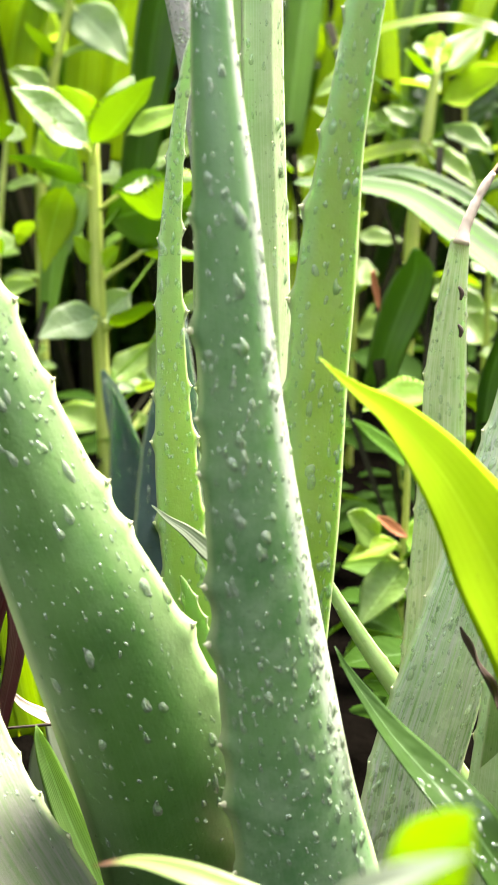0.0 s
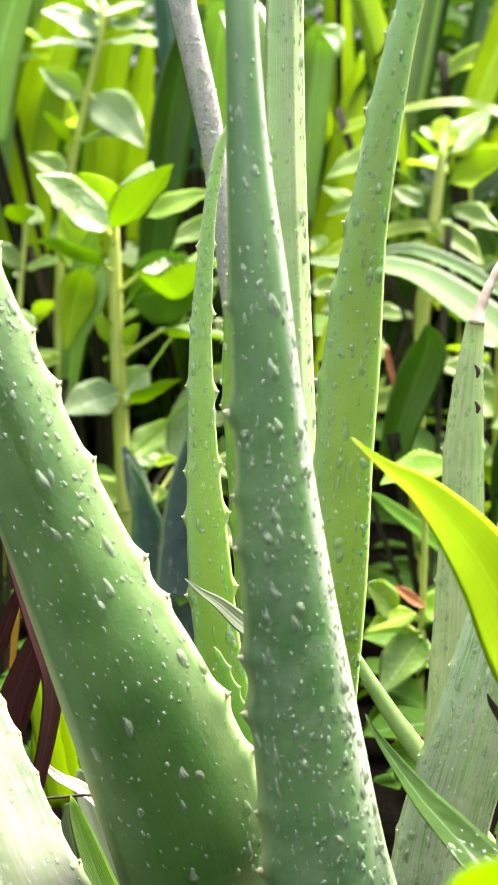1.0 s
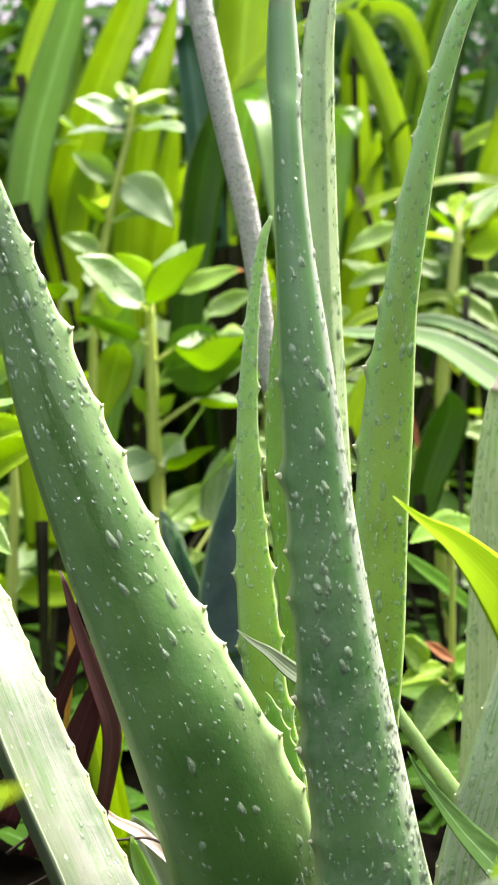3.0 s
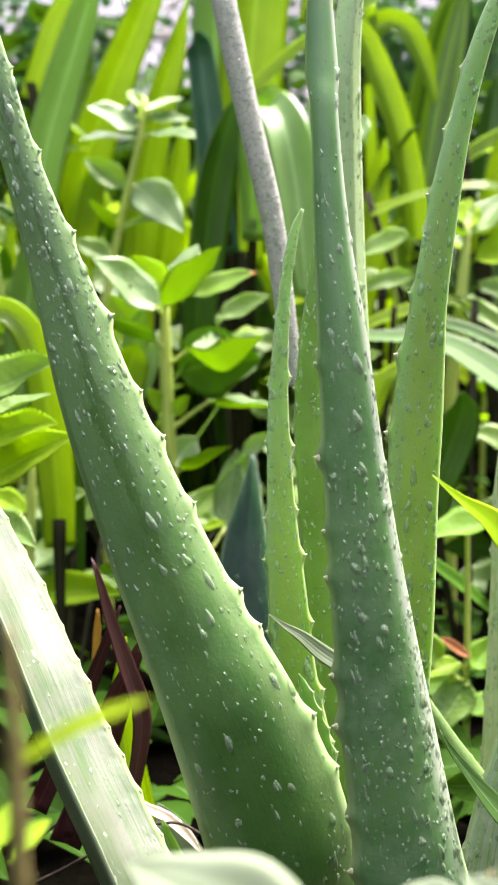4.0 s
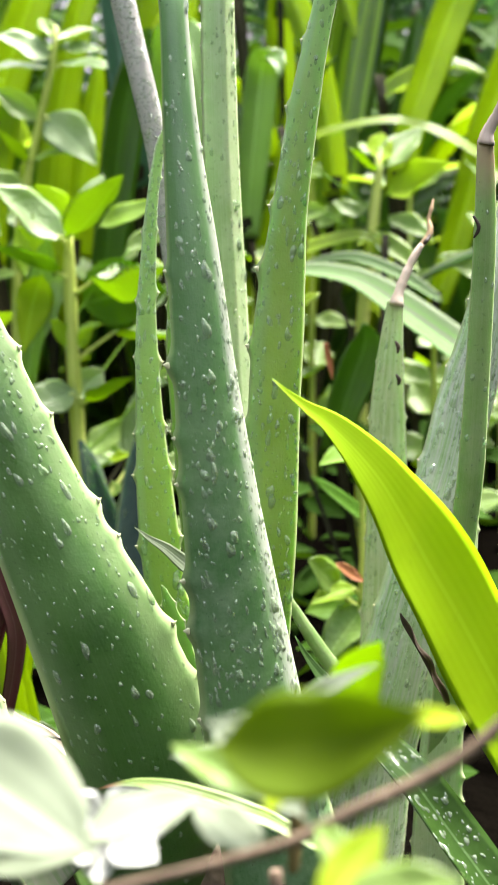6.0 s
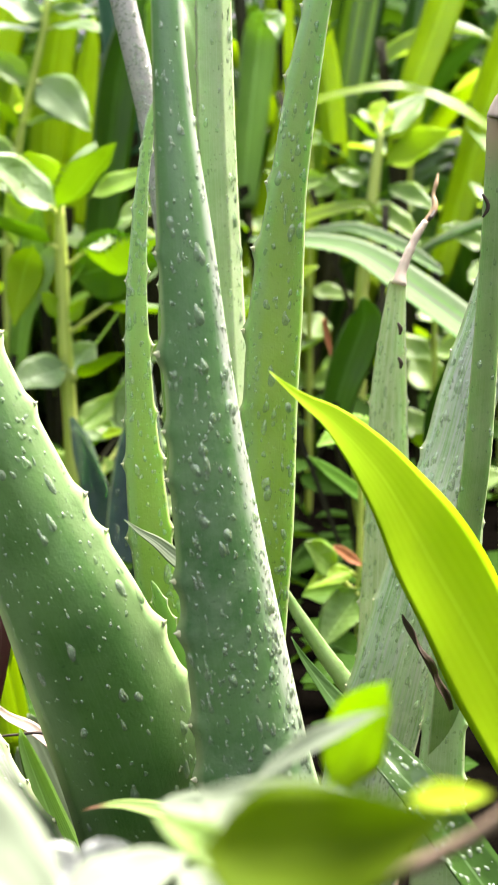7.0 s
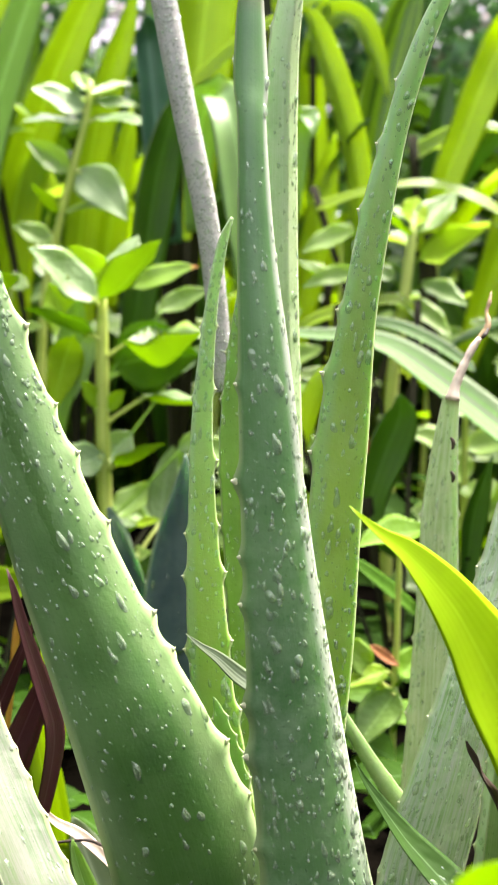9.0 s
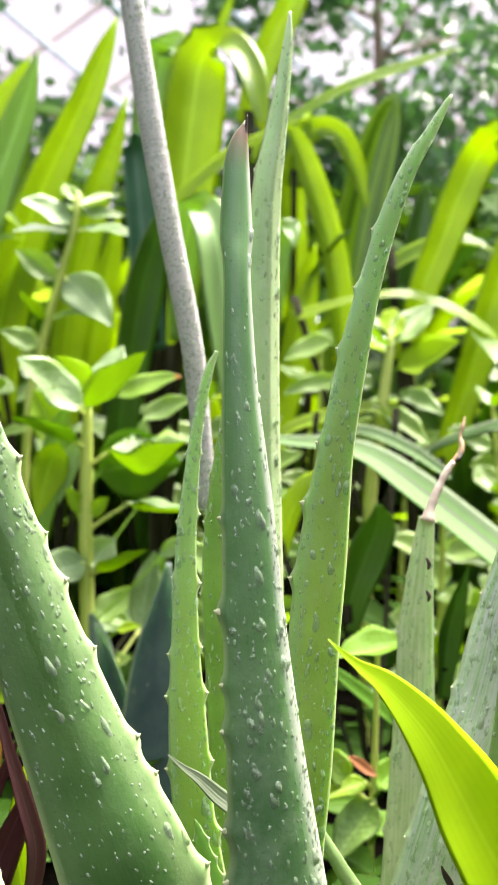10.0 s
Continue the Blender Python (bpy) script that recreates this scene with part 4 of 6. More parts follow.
grass = thing("grass_tuft", (-0.08, 0.86, 0.0), "tuft of bright green grass blades", "grass")
for rows_ in ([(-0.1187, 0.8600, 0.0375, 0.0168), (-0.1253, 0.8600, 0.0823, 0.0176), (-0.1318, 0.8600, 0.1224, 0.0143), (-0.1365, 0.8600, 0.1467, 0.0076), (-0.1396, 0.8600, 0.1665, 0.0008)], [(-0.1418, 0.8800, 0.0379, 0.0129), (-0.1377, 0.8800, 0.0837, 0.0129), (-0.1290, 0.8800, 0.1199, 0.0103), (-0.1214, 0.8800, 0.1470, 0.0013)], [(-0.1372, 0.8600, 0.0457, 0.0207), (-0.1400, 0.8600, 0.0975, 0.0190), (-0.1333, 0.8600, 0.1320, 0.0149), (-0.1241, 0.8600, 0.1664, 0.0012)]):
    blade(grass, rows_, STRAP, "", (0.2, -0.9, 0.3), -0.3, 18, 6)
blade(grass, [(-0.1675, 0.8700, 0.1101, 0.0034), (-0.1630, 0.8700, 0.1548, 0.0047), (-0.1595, 0.8700, 0.1902, 0.0055), (-0.1577, 0.8700, 0.2123, 0.0055), (-0.1570, 0.8700, 0.2272, 0.0013)], ORANGE, "withered orange-yellow blade", (0.2, -0.9, 0.3), -0.3, 18, 6)

litter = thing("dead_leaf", (-0.06, 0.74, 0.1), "curled yellow-brown dead leaf caught among the stems", "leaf")
blade(litter, [(-0.1180, 0.7400, 0.1352, 0.0022), (-0.1088, 0.7400, 0.1256, 0.0058), (-0.0940, 0.7400, 0.1178, 0.0080), (-0.0811, 0.7400, 0.1062, 0.0072), (-0.0719, 0.7400, 0.0938, 0.0014)], DRY, "", (0.1, -0.6, 0.7), -0.4, 20, 6, thick=0.08)
for rows_ in ([(-0.0710, 0.7300, 0.1104, 0.0021), (-0.0856, 0.7300, 0.1180, 0.0021), (-0.1041, 0.7300, 0.1170, 0.0018), (-0.1264, 0.7300, 0.1144, 0.0014)], [(-0.1850, 0.7600, 0.0940, 0.0026), (-0.1692, 0.7600, 0.1059, 0.0022), (-0.1497, 0.7600, 0.1177, 0.0019), (-0.1302, 0.7600, 0.1275, 0.0015)], [(-0.1837, 0.7500, 0.0688, 0.0026), (-0.1643, 0.7500, 0.0786, 0.0022), (-0.1449, 0.7500, 0.0884, 0.0022), (-0.1220, 0.7500, 0.0903, 0.0015)]):
    tube("stalk", litter, rows_, SCORCH, "thin red-brown dry stalk", 6, 0.1, 16)
hanging = thing("dead_leaf", (0.13, 1.2, 0.3), "small orange-brown withered leaf hanging in the green", "leaf")
blade(hanging, [(0.1336, 1.2200, 0.3531, 0.0043), (0.1362, 1.2200, 0.3397, 0.0076), (0.1393, 1.2200, 0.3264, 0.0065), (0.1414, 1.2200, 0.3145, 0.0011)], RUST, "", (0.3, -0.9, 0.2), -0.4, 14, 6, thick=0.08)
hanging = thing("dead_leaf", (0.1, 1.02, 0.1), "orange-brown withered leaf among green ones", "leaf")
blade(hanging, [(0.1315, 1.0800, 0.1501, 0.0028), (0.1401, 1.0800, 0.1451, 0.0104), (0.1502, 1.0800, 0.1376, 0.0104), (0.1588, 1.0800, 0.1316, 0.0014)], RUST, "", (0.1, -0.7, 0.6), -0.4, 14, 6, thick=0.08)

# ---- herb shoots with scalloped leaves ----
def herb(stem_rows, leaves, seed, material, bright, hang=(), skins=None, faces=None, label="soft herb shoot with scalloped light green leaves"):
    """An upright shoot: a stem and pairs of stalked leaves, folded like boats, coloured pale above for the sky's sheen
    and yellow-green below as if lit through. A leaf is (base, tip, width) and may add (upper skin, lower skin, face,
    fold), and False where it has no stalk of its own.
    """
    foot = stem_rows[0]
    shoot = thing("herb_shoot", (foot[0], foot[1], 0.0), label, "herb", "herb shoots")
    low = (foot[0], foot[1], -0.02, foot[3])
    tube("stem", shoot, [low] + list(stem_rows) if foot[2] > 0.02 else stem_rows, STEM, "", 10, 0.03, 30)
    run = glide([low] + list(stem_rows) if foot[2] > 0.02 else stem_rows, 40)
    rng = random.Random(seed * 7 + 1)
    for i, (base, tip, width, *own) in enumerate(leaves):
        skin = (skins or {}).get(i, bright if i in (1, 2) else HERB_DIM if i in hang else material)
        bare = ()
        below = HERB_DIM if i in hang else HERB_GLOW
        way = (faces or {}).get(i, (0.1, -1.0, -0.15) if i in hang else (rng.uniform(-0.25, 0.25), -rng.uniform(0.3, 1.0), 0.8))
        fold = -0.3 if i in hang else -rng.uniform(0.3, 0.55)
        if own:
            skin, below, way, fold, *bare = own
        herb_leaf(shoot, base, tip, width, skin, seed * 31 + i, way, 0 if i in hang else 17, under=below, fold=fold, shape=SHAPE_OVATE, twist=0.0 if own else None)
        off = np.linalg.norm(run[:, :2] - np.array(base)[:2], axis=1)
        near = run[np.argmin(np.abs(run[:, 2] - base[2] + 0.8 * off) + 0.2 * off)]
        thick = 0.006 if own else 0.0034
        if not bare and np.linalg.norm(near[:3] - np.array(base)) > 0.005:
            tube("leaf_stalk", shoot, [(near[0], near[1], near[2], thick), tuple((near[:3] + np.array(base)) / 2 + (0, 0, -0.002)) + (thick * 0.85,), (*(np.array(base) * 0.9 + np.array(tip) * 0.1), thick * 0.7)], STEM if thick > 0.004 else HERB_DIM, "", 7, 0.05, 8)
    return shoot


herb([(-0.1363, 1.3450, 0.0416, 0.0176), (-0.1421, 1.3450, 0.2216, 0.0169), (-0.1463, 1.3450, 0.3369, 0.0156), (-0.1473, 1.3450, 0.3993, 0.0150), (-0.1476, 1.3450, 0.4396, 0.0130), (-0.1472, 1.3450, 0.4752, 0.0085)], [
    ((-0.1500, 1.3350, 0.4650), (-0.2215, 1.2950, 0.5225), 0.0460, HERB_MINT, HERB_GLOW, (0.35, -0.75, 0.60), -0.30),
    ((-0.1490, 1.3450, 0.4690), (-0.1835, 1.3350, 0.5285), 0.0470, HERB_GLOW, HERB_GLOW, (0.60, -0.85, 0.10), -0.35),
    ((-0.1500, 1.3300, 0.4670), (-0.0785, 1.2850, 0.5335), 0.0430, HERB_MINT, HERB_GLOW, (-0.45, 0.55, 0.75), -0.50),
    ((-0.1478, 1.3600, 0.4800), (-0.1140, 1.4200, 0.5475), 0.0400, HERB_MINT, HERB_GLOW, (-0.5, -0.75, 0.4), -0.25),
    ((-0.1198, 1.3950, 0.4833), (-0.0420, 1.3950, 0.5111), 0.0300, HERB_ORANGE, HERB_GLOW, (0.0, -0.7, 0.75), -0.25, False),
    ((-0.1540, 1.3350, 0.4300), (-0.2275, 1.2900, 0.4575), 0.0310, HERB_FRESH, HERB_DIM, (0.1, 0.35, 0.90), -0.55),
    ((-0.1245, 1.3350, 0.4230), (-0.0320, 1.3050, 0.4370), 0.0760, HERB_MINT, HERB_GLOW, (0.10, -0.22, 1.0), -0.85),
    ((-0.1400, 1.3700, 0.3920), (-0.0380, 1.3600, 0.4080), 0.0700, HERB_DIM, HERB_DIM, (0.1, -1.0, 0.10), -0.3, False),
    ((-0.1474, 1.3400, 0.3460), (-0.1690, 1.3300, 0.3785), 0.0170, HERB_FRESH, HERB_GLOW, (0.2, -0.9, 0.35), -0.3),
    ((-0.1409, 1.3400, 0.3440), (-0.1195, 1.3300, 0.3690), 0.0160, HERB_FRESH, HERB_GLOW, (-0.2, -0.9, 0.35), -0.3),
    ((-0.1040, 1.3300, 0.3640), (-0.0205, 1.3000, 0.3560), 0.0360, HERB_MINT, HERB_GLOW, (0.1, -0.10, 1.0), -0.50),
    ((-0.1340, 1.3350, 0.2830), (-0.0705, 1.2900, 0.3150), 0.0300, HERB_FRESH, HERB_GLOW, (0.0, 0.05, 1.0), -0.60),
    ((-0.1400, 1.3350, 0.2860), (-0.1130, 1.3600, 0.3190), 0.0330, HERB_MINT, HERB_GLOW, (0.5, -0.8, 0.4), -0.3),
    ((-0.1420, 1.3350, 0.2960), (-0.2020, 1.3000, 0.2740), 0.0420, HERB_MINT, HERB_GLOW, (0.0, -0.75, 0.6), -0.3),
    ((-0.1833, 1.3800, 0.4300), (-0.2055, 1.3600, 0.3380), 0.0360, HERB_BRIGHT, HERB_MINT, (0.35, -0.95, 0.15), -0.35, False),
    ((-0.1600, 1.3900, 0.4350), (-0.1820, 1.3750, 0.3550), 0.0250, HERB_MINT, HERB_GLOW, (-0.5, -0.85, 0.15), -0.3, False),
    ((-0.1398, 1.3950, 0.2128), (-0.0888, 1.4250, 0.2536), 0.0368),
    ((-0.1412, 1.4050, 0.2281), (-0.0993, 1.4450, 0.2048), 0.0317),
    ((-0.1496, 1.4050, 0.1596), (-0.2168, 1.4450, 0.1707), 0.0386),
    ((-0.1421, 1.3650, 0.1617), (-0.0898, 1.3650, 0.1794), 0.0370),
    ((-0.0855, 1.3950, 0.1971), (-0.0689, 1.4150, 0.3002), 0.0313, HERB_MINT, HERB_MINT, (0.2, -1.0, 0.2), -0.2),
    ((-0.1088, 1.3450, 0.2139), (-0.0798, 1.3450, 0.2210), 0.0130),
    ((-0.1373, 1.4450, 0.1935), (-0.0839, 1.4650, 0.2408), 0.0436),
    ((-0.0644, 1.3950, 0.2925), (-0.0213, 1.3950, 0.3206), 0.0176),
    ((-0.0759, 1.4450, 0.3771), (-0.0356, 1.4650, 0.4196), 0.0310),
    ((-0.0907, 1.4250, 0.4571), (-0.0265, 1.4450, 0.4868), 0.0260),
    ((-0.1906, 1.4650, 0.4154), (-0.2306, 1.4850, 0.4923), 0.0428),
], 1, HERB, HERB_BRIGHT, skins={20: HERB_MINT, 21: HERB_BRIGHT, 22: HERB_MINT, 23: HERB_MINT, 24: HERB_MINT, 26: HERB_FRESH})
herb([(-0.2847, 1.7800, 0.4148, 0.0138), (-0.2641, 1.7800, 0.5682, 0.0121), (-0.2388, 1.7800, 0.6733, 0.0112), (-0.2194, 1.7800, 0.7482, 0.0095), (-0.2150, 1.7800, 0.7980, 0.0060)], [
    ((-0.2193, 1.7800, 0.7507), (-0.2948, 1.7400, 0.7755), 0.0427, HERB_MINT, HERB_GLOW, (0.1, -0.8, 0.6), -0.25),
    ((-0.2222, 1.7800, 0.7357), (-0.3043, 1.7200, 0.7258), 0.0300, HERB_MINT, HERB_GLOW, (0.0, -0.5, 0.9), -0.3),
    ((-0.2131, 1.7800, 0.7647), (-0.1463, 1.8200, 0.7696), 0.0262),
    ((-0.2135, 1.7800, 0.7439), (-0.1080, 1.7400, 0.7239), 0.0290, HERB_MINT, HERB_GLOW, (0.0, -0.5, 0.9), -0.35),
    ((-0.2354, 1.7800, 0.6707), (-0.1543, 1.7300, 0.5916), 0.0560, HERB_MINT, HERB_GLOW, (0.2, -0.95, 0.2), -0.25),
    ((-0.2450, 1.7800, 0.6608), (-0.3113, 1.8000, 0.7110), 0.0347),
    ((-0.2170, 1.7800, 0.7814), (-0.2396, 1.8100, 0.8155), 0.0279),
    ((-0.2146, 1.7800, 0.7772), (-0.1587, 1.8300, 0.8049), 0.0175),
    ((-0.2591, 1.7800, 0.6020), (-0.2946, 1.7400, 0.6439), 0.0376),
    ((-0.2591, 1.7800, 0.6037), (-0.1832, 1.7500, 0.6147), 0.0154),
    ((-0.2686, 1.7800, 0.5598), (-0.3281, 1.7800, 0.5860), 0.0345),
], 2, HERB, HERB)
herb([(0.2190, 1.6200, 0.3431, 0.0172), (0.2267, 1.6200, 0.4300, 0.0172), (0.2340, 1.6200, 0.5010, 0.0157), (0.2399, 1.6200, 0.5640, 0.0118), (0.2407, 1.6200, 0.5915, 0.0071)], [
    ((0.2398, 1.6200, 0.5680), (0.1955, 1.5900, 0.5995), 0.0357),
    ((0.2410, 1.6200, 0.5798), (0.2538, 1.6700, 0.6279), 0.0318),
    ((0.2487, 1.6200, 0.5368), (0.3299, 1.5800, 0.5760), 0.0588),
    ((0.2452, 1.6200, 0.5720), (0.3108, 1.6800, 0.6347), 0.0383),
    ((0.2511, 1.6000, 0.5089), (0.3087, 1.5700, 0.4747), 0.0368),
    ((0.2179, 1.6200, 0.5084), (0.1801, 1.6400, 0.5316), 0.0284),
    ((0.1654, 1.6500, 0.5795), (0.0927, 1.6500, 0.5454), 0.0335),
    ((0.1735, 1.6500, 0.5222), (0.0935, 1.6400, 0.4973), 0.0270),
    ((0.2345, 1.6200, 0.4853), (0.2919, 1.5800, 0.4328), 0.0340),
    ((0.2275, 1.6200, 0.4536), (0.1699, 1.5900, 0.4215), 0.0342),
    ((0.2392, 1.6200, 0.5876), (0.2230, 1.6800, 0.6157), 0.0271),
], 3, HERB, HERB_BRIGHT)
herb([(-0.2804, 0.9500, 0.1211, 0.0120), (-0.2711, 0.9500, 0.2655, 0.0111), (-0.2635, 0.9500, 0.3550, 0.0093), (-0.2595, 0.9500, 0.4108, 0.0065)], [
    ((-0.2719, 0.9500, 0.3868), (-0.1955, 0.9300, 0.4141), 0.0385),
    ((-0.2685, 0.9500, 0.3466), (-0.1894, 0.9000, 0.3660), 0.0307),
    ((-0.2696, 0.9500, 0.3119), (-0.1789, 0.9200, 0.3546), 0.0365),
    ((-0.2679, 0.9500, 0.3667), (-0.2085, 0.9800, 0.3859), 0.0207),
    ((-0.2680, 0.9500, 0.2892), (-0.2088, 0.9000, 0.2688), 0.0271),
], 4, HERB, HERB_BRIGHT)
herb([(-0.2985, 1.2500, 0.0582, 0.0122), (-0.2918, 1.2500, 0.1843, 0.0122), (-0.2863, 1.2500, 0.2714, 0.0097), (-0.2871, 1.2500, 0.3330, 0.0061)], [
    ((-0.2919, 1.2500, 0.1593), (-0.1900, 1.2400, 0.1594), 0.0351),
    ((-0.2895, 1.2500, 0.2466), (-0.2280, 1.2700, 0.2684), 0.0306),
    ((-0.2912, 1.2500, 0.1843), (-0.2403, 1.3000, 0.2197), 0.0347),
    ((-0.2895, 1.2500, 0.2466), (-0.3419, 1.2500, 0.2719), 0.0304),
    ((-0.2921, 1.2500, 0.1530), (-0.3448, 1.2500, 0.1785), 0.0304),
], 5, HERB_BRIGHT, HERB)
herb([(0.1572, 1.0900, -0.0416, 0.0075), (0.1566, 1.0900, 0.0653, 0.0065), (0.1576, 1.0900, 0.1719, 0.0055), (0.1570, 1.0900, 0.2620, 0.0045)], [
    ((0.1830, 1.0800, 0.2640), (0.1120, 1.0400, 0.2500), 0.0360, HERB_DIM, HERB_GLOW, (0.0, -0.42, 1.0), -0.55, False),
    ((0.1360, 1.0900, 0.1205), (0.1035, 1.0600, 0.1578), 0.0260, HERB, HERB_GLOW, (0.2, -0.8, 0.5), -0.25),
    ((0.1521, 1.0900, 0.1243), (0.1052, 1.0600, 0.1151), 0.0200, HERB_FRESH, HERB_GLOW, (0.1, -0.5, 0.85), -0.35),
    ((0.1582, 1.0800, 0.1102), (0.1157, 1.0500, 0.0592), 0.0340, HERB, HERB_GLOW, (-0.45, -0.75, 0.5), -0.35),
    ((0.1551, 1.1200, 0.0937), (0.1038, 1.1000, 0.0970), 0.0300, HERB_DIM, HERB_DIM, (0.1, -0.7, 0.6), -0.3),
    ((0.1603, 1.0800, 0.1187), (0.1912, 1.1100, 0.1425), 0.0244),
    ((0.1563, 1.0800, 0.0760), (0.2038, 1.1100, 0.0879), 0.0318),
    ((0.1576, 1.0800, 0.0333), (0.1021, 1.0500, 0.0237), 0.0361),
    ((0.1609, 1.0800, 0.0120), (0.2079, 1.0600, 0.0105), 0.0363),
], 6, HERB_DIM, HERB_DIM)

def random_shoot(x, y, height, seed):
    """A shoot of the same herb with crossing pairs of leaves."""
    rng = random.Random(seed)
    lean = rng.uniform(-0.06, 0.06)
    stem = [(x, y, -0.02, 0.011), (x + lean * 0.3, y, height * 0.5, 0.010), (x + lean, y, height, 0.006)]
    leaves = []
    for i in range(6):
        q = 0.35 + 0.63 * i / 5
        c = (x + lean * q, y, height * q)
        way = rng.uniform(-0.4, 0.4) + (1.57 if i % 2 else 0.0)
        size = 0.092 * (1.1 - 0.45 * q) * rng.uniform(0.8, 1.2)
        for turn in (0.0, 3.1416):
            d = (math.cos(way + turn) * size, math.sin(way + turn) * size * 0.8 - 0.01, rng.uniform(-0.15, 0.5) * size + 0.25 * size * (i > 3))
            leaves.append((c, (c[0] + d[0], c[1] + d[1], c[2] + d[2]), size * 0.5))
    herb(stem, leaves, seed, HERB, HERB)


for i_, (x_, y_, h_) in enumerate(((-0.36, 1.75, 0.50), (0.06, 1.72, 0.46), (0.17, 1.9, 0.60), (0.44, 1.68, 0.5), (0.52, 2.05, 0.64), (-0.48, 2.1, 0.62), (-0.04, 2.0, 0.5), (0.3, 1.5, 0.34), (0.02, 1.45, 0.3), (-0.3, 1.45, 0.36), (0.36, 2.2, 0.7))):
    random_shoot(x_, y_, h_, 500 + i_)

# ---- strap-leaved clumps behind ----
def clump(at, label, leaves, group="strap-leaved clumps"):
    plant = thing("strap_leaf_plant", at, label, "plant", group)
    bx, by = at[0], at[1]
    for i, (rows_, mat, face) in enumerate(leaves):
        x, y, z, w = rows_[0]
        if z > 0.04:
            # each foot is coloured dark for the shade low in the clump
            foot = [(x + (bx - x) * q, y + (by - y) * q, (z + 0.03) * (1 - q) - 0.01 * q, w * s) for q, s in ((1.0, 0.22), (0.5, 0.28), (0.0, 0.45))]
            blade(plant, foot, SHADED_BASE, "leaf foot coloured dark for the shade low in the clump", face, -0.3, 12, 4, name="leaf_base")
        blade(plant, rows_, mat, "", face, -0.3 - 0.12 * (i % 3), 36, 8, seed=i)
    return plant


FLAT, UP = (0.15, -0.95, 0.25), (0.0, -0.5, 0.85)
clump((-0.25, 1.95, 0), "tall clump of arching bright green strap leaves", [
    ([(-0.3829, 2.0000, 0.4327, 0.0870), (-0.3718, 2.0000, 0.5673, 0.0889), (-0.3464, 2.0000, 0.7021, 0.0822), (-0.2975, 2.0000, 0.8469, 0.0725), (-0.2343, 2.0000, 0.9921, 0.0532), (-0.2032, 2.0000, 1.0788, 0.0338), (-0.1827, 2.0000, 1.1366, 0.0019)], STRAP, (0.5, -0.85, 0.2)), ([(-0.2507, 1.9000, 0.4374, 0.0643), (-0.2402, 1.9000, 0.5656, 0.0643), (-0.2252, 1.9000, 0.6936, 0.0597), (-0.2009, 1.9000, 0.8125, 0.0505), (-0.1758, 1.9000, 0.8950, 0.0349), (-0.1553, 1.9000, 0.9791, 0.0018)], STRAP, (0.5, -0.85, 0.2)), ([(-0.3921, 1.8000, 0.6070, 0.0609), (-0.3693, 1.8000, 0.7280, 0.0627), (-0.3375, 1.8000, 0.8320, 0.0566), (-0.3055, 1.8000, 0.9274, 0.0435), (-0.2837, 1.8000, 1.0137, 0.0017)], STRAP_PALE, FLAT), ([(-0.4304, 2.0000, 0.8423, 0.0387), (-0.3859, 2.0000, 0.9675, 0.0406), (-0.3493, 2.0000, 1.0258, 0.0271), (-0.3265, 2.0000, 1.0646, 0.0029)], STRAP, FLAT), ([(-0.3998, 2.1000, 0.5652, 0.0509), (-0.3893, 2.1000, 0.7046, 0.0488), (-0.3747, 2.1000, 0.8030, 0.0468), (-0.3559, 2.1000, 0.9201, 0.0366), (-0.3446, 2.1000, 0.9733, 0.0031)], STRAP_STRIPED, FLAT), ([(-0.4608, 1.9500, 0.2828, 0.0567), (-0.4412, 1.9500, 0.4719, 0.0624), (-0.4139, 1.9500, 0.6022, 0.0567), (-0.3969, 1.9500, 0.7127, 0.0378), (-0.3893, 1.9500, 0.8223, 0.0208), (-0.3914, 1.9500, 0.8858, 0.0028)], STRAP_PALE, FLAT), ([(-0.2241, 2.0000, 0.4704, 0.0581), (-0.2074, 2.0000, 0.5944, 0.0581), (-0.1913, 2.0000, 0.6887, 0.0446), (-0.1787, 2.0000, 0.7543, 0.0291), (-0.1723, 2.0000, 0.8010, 0.0029)], STRAP, FLAT)])
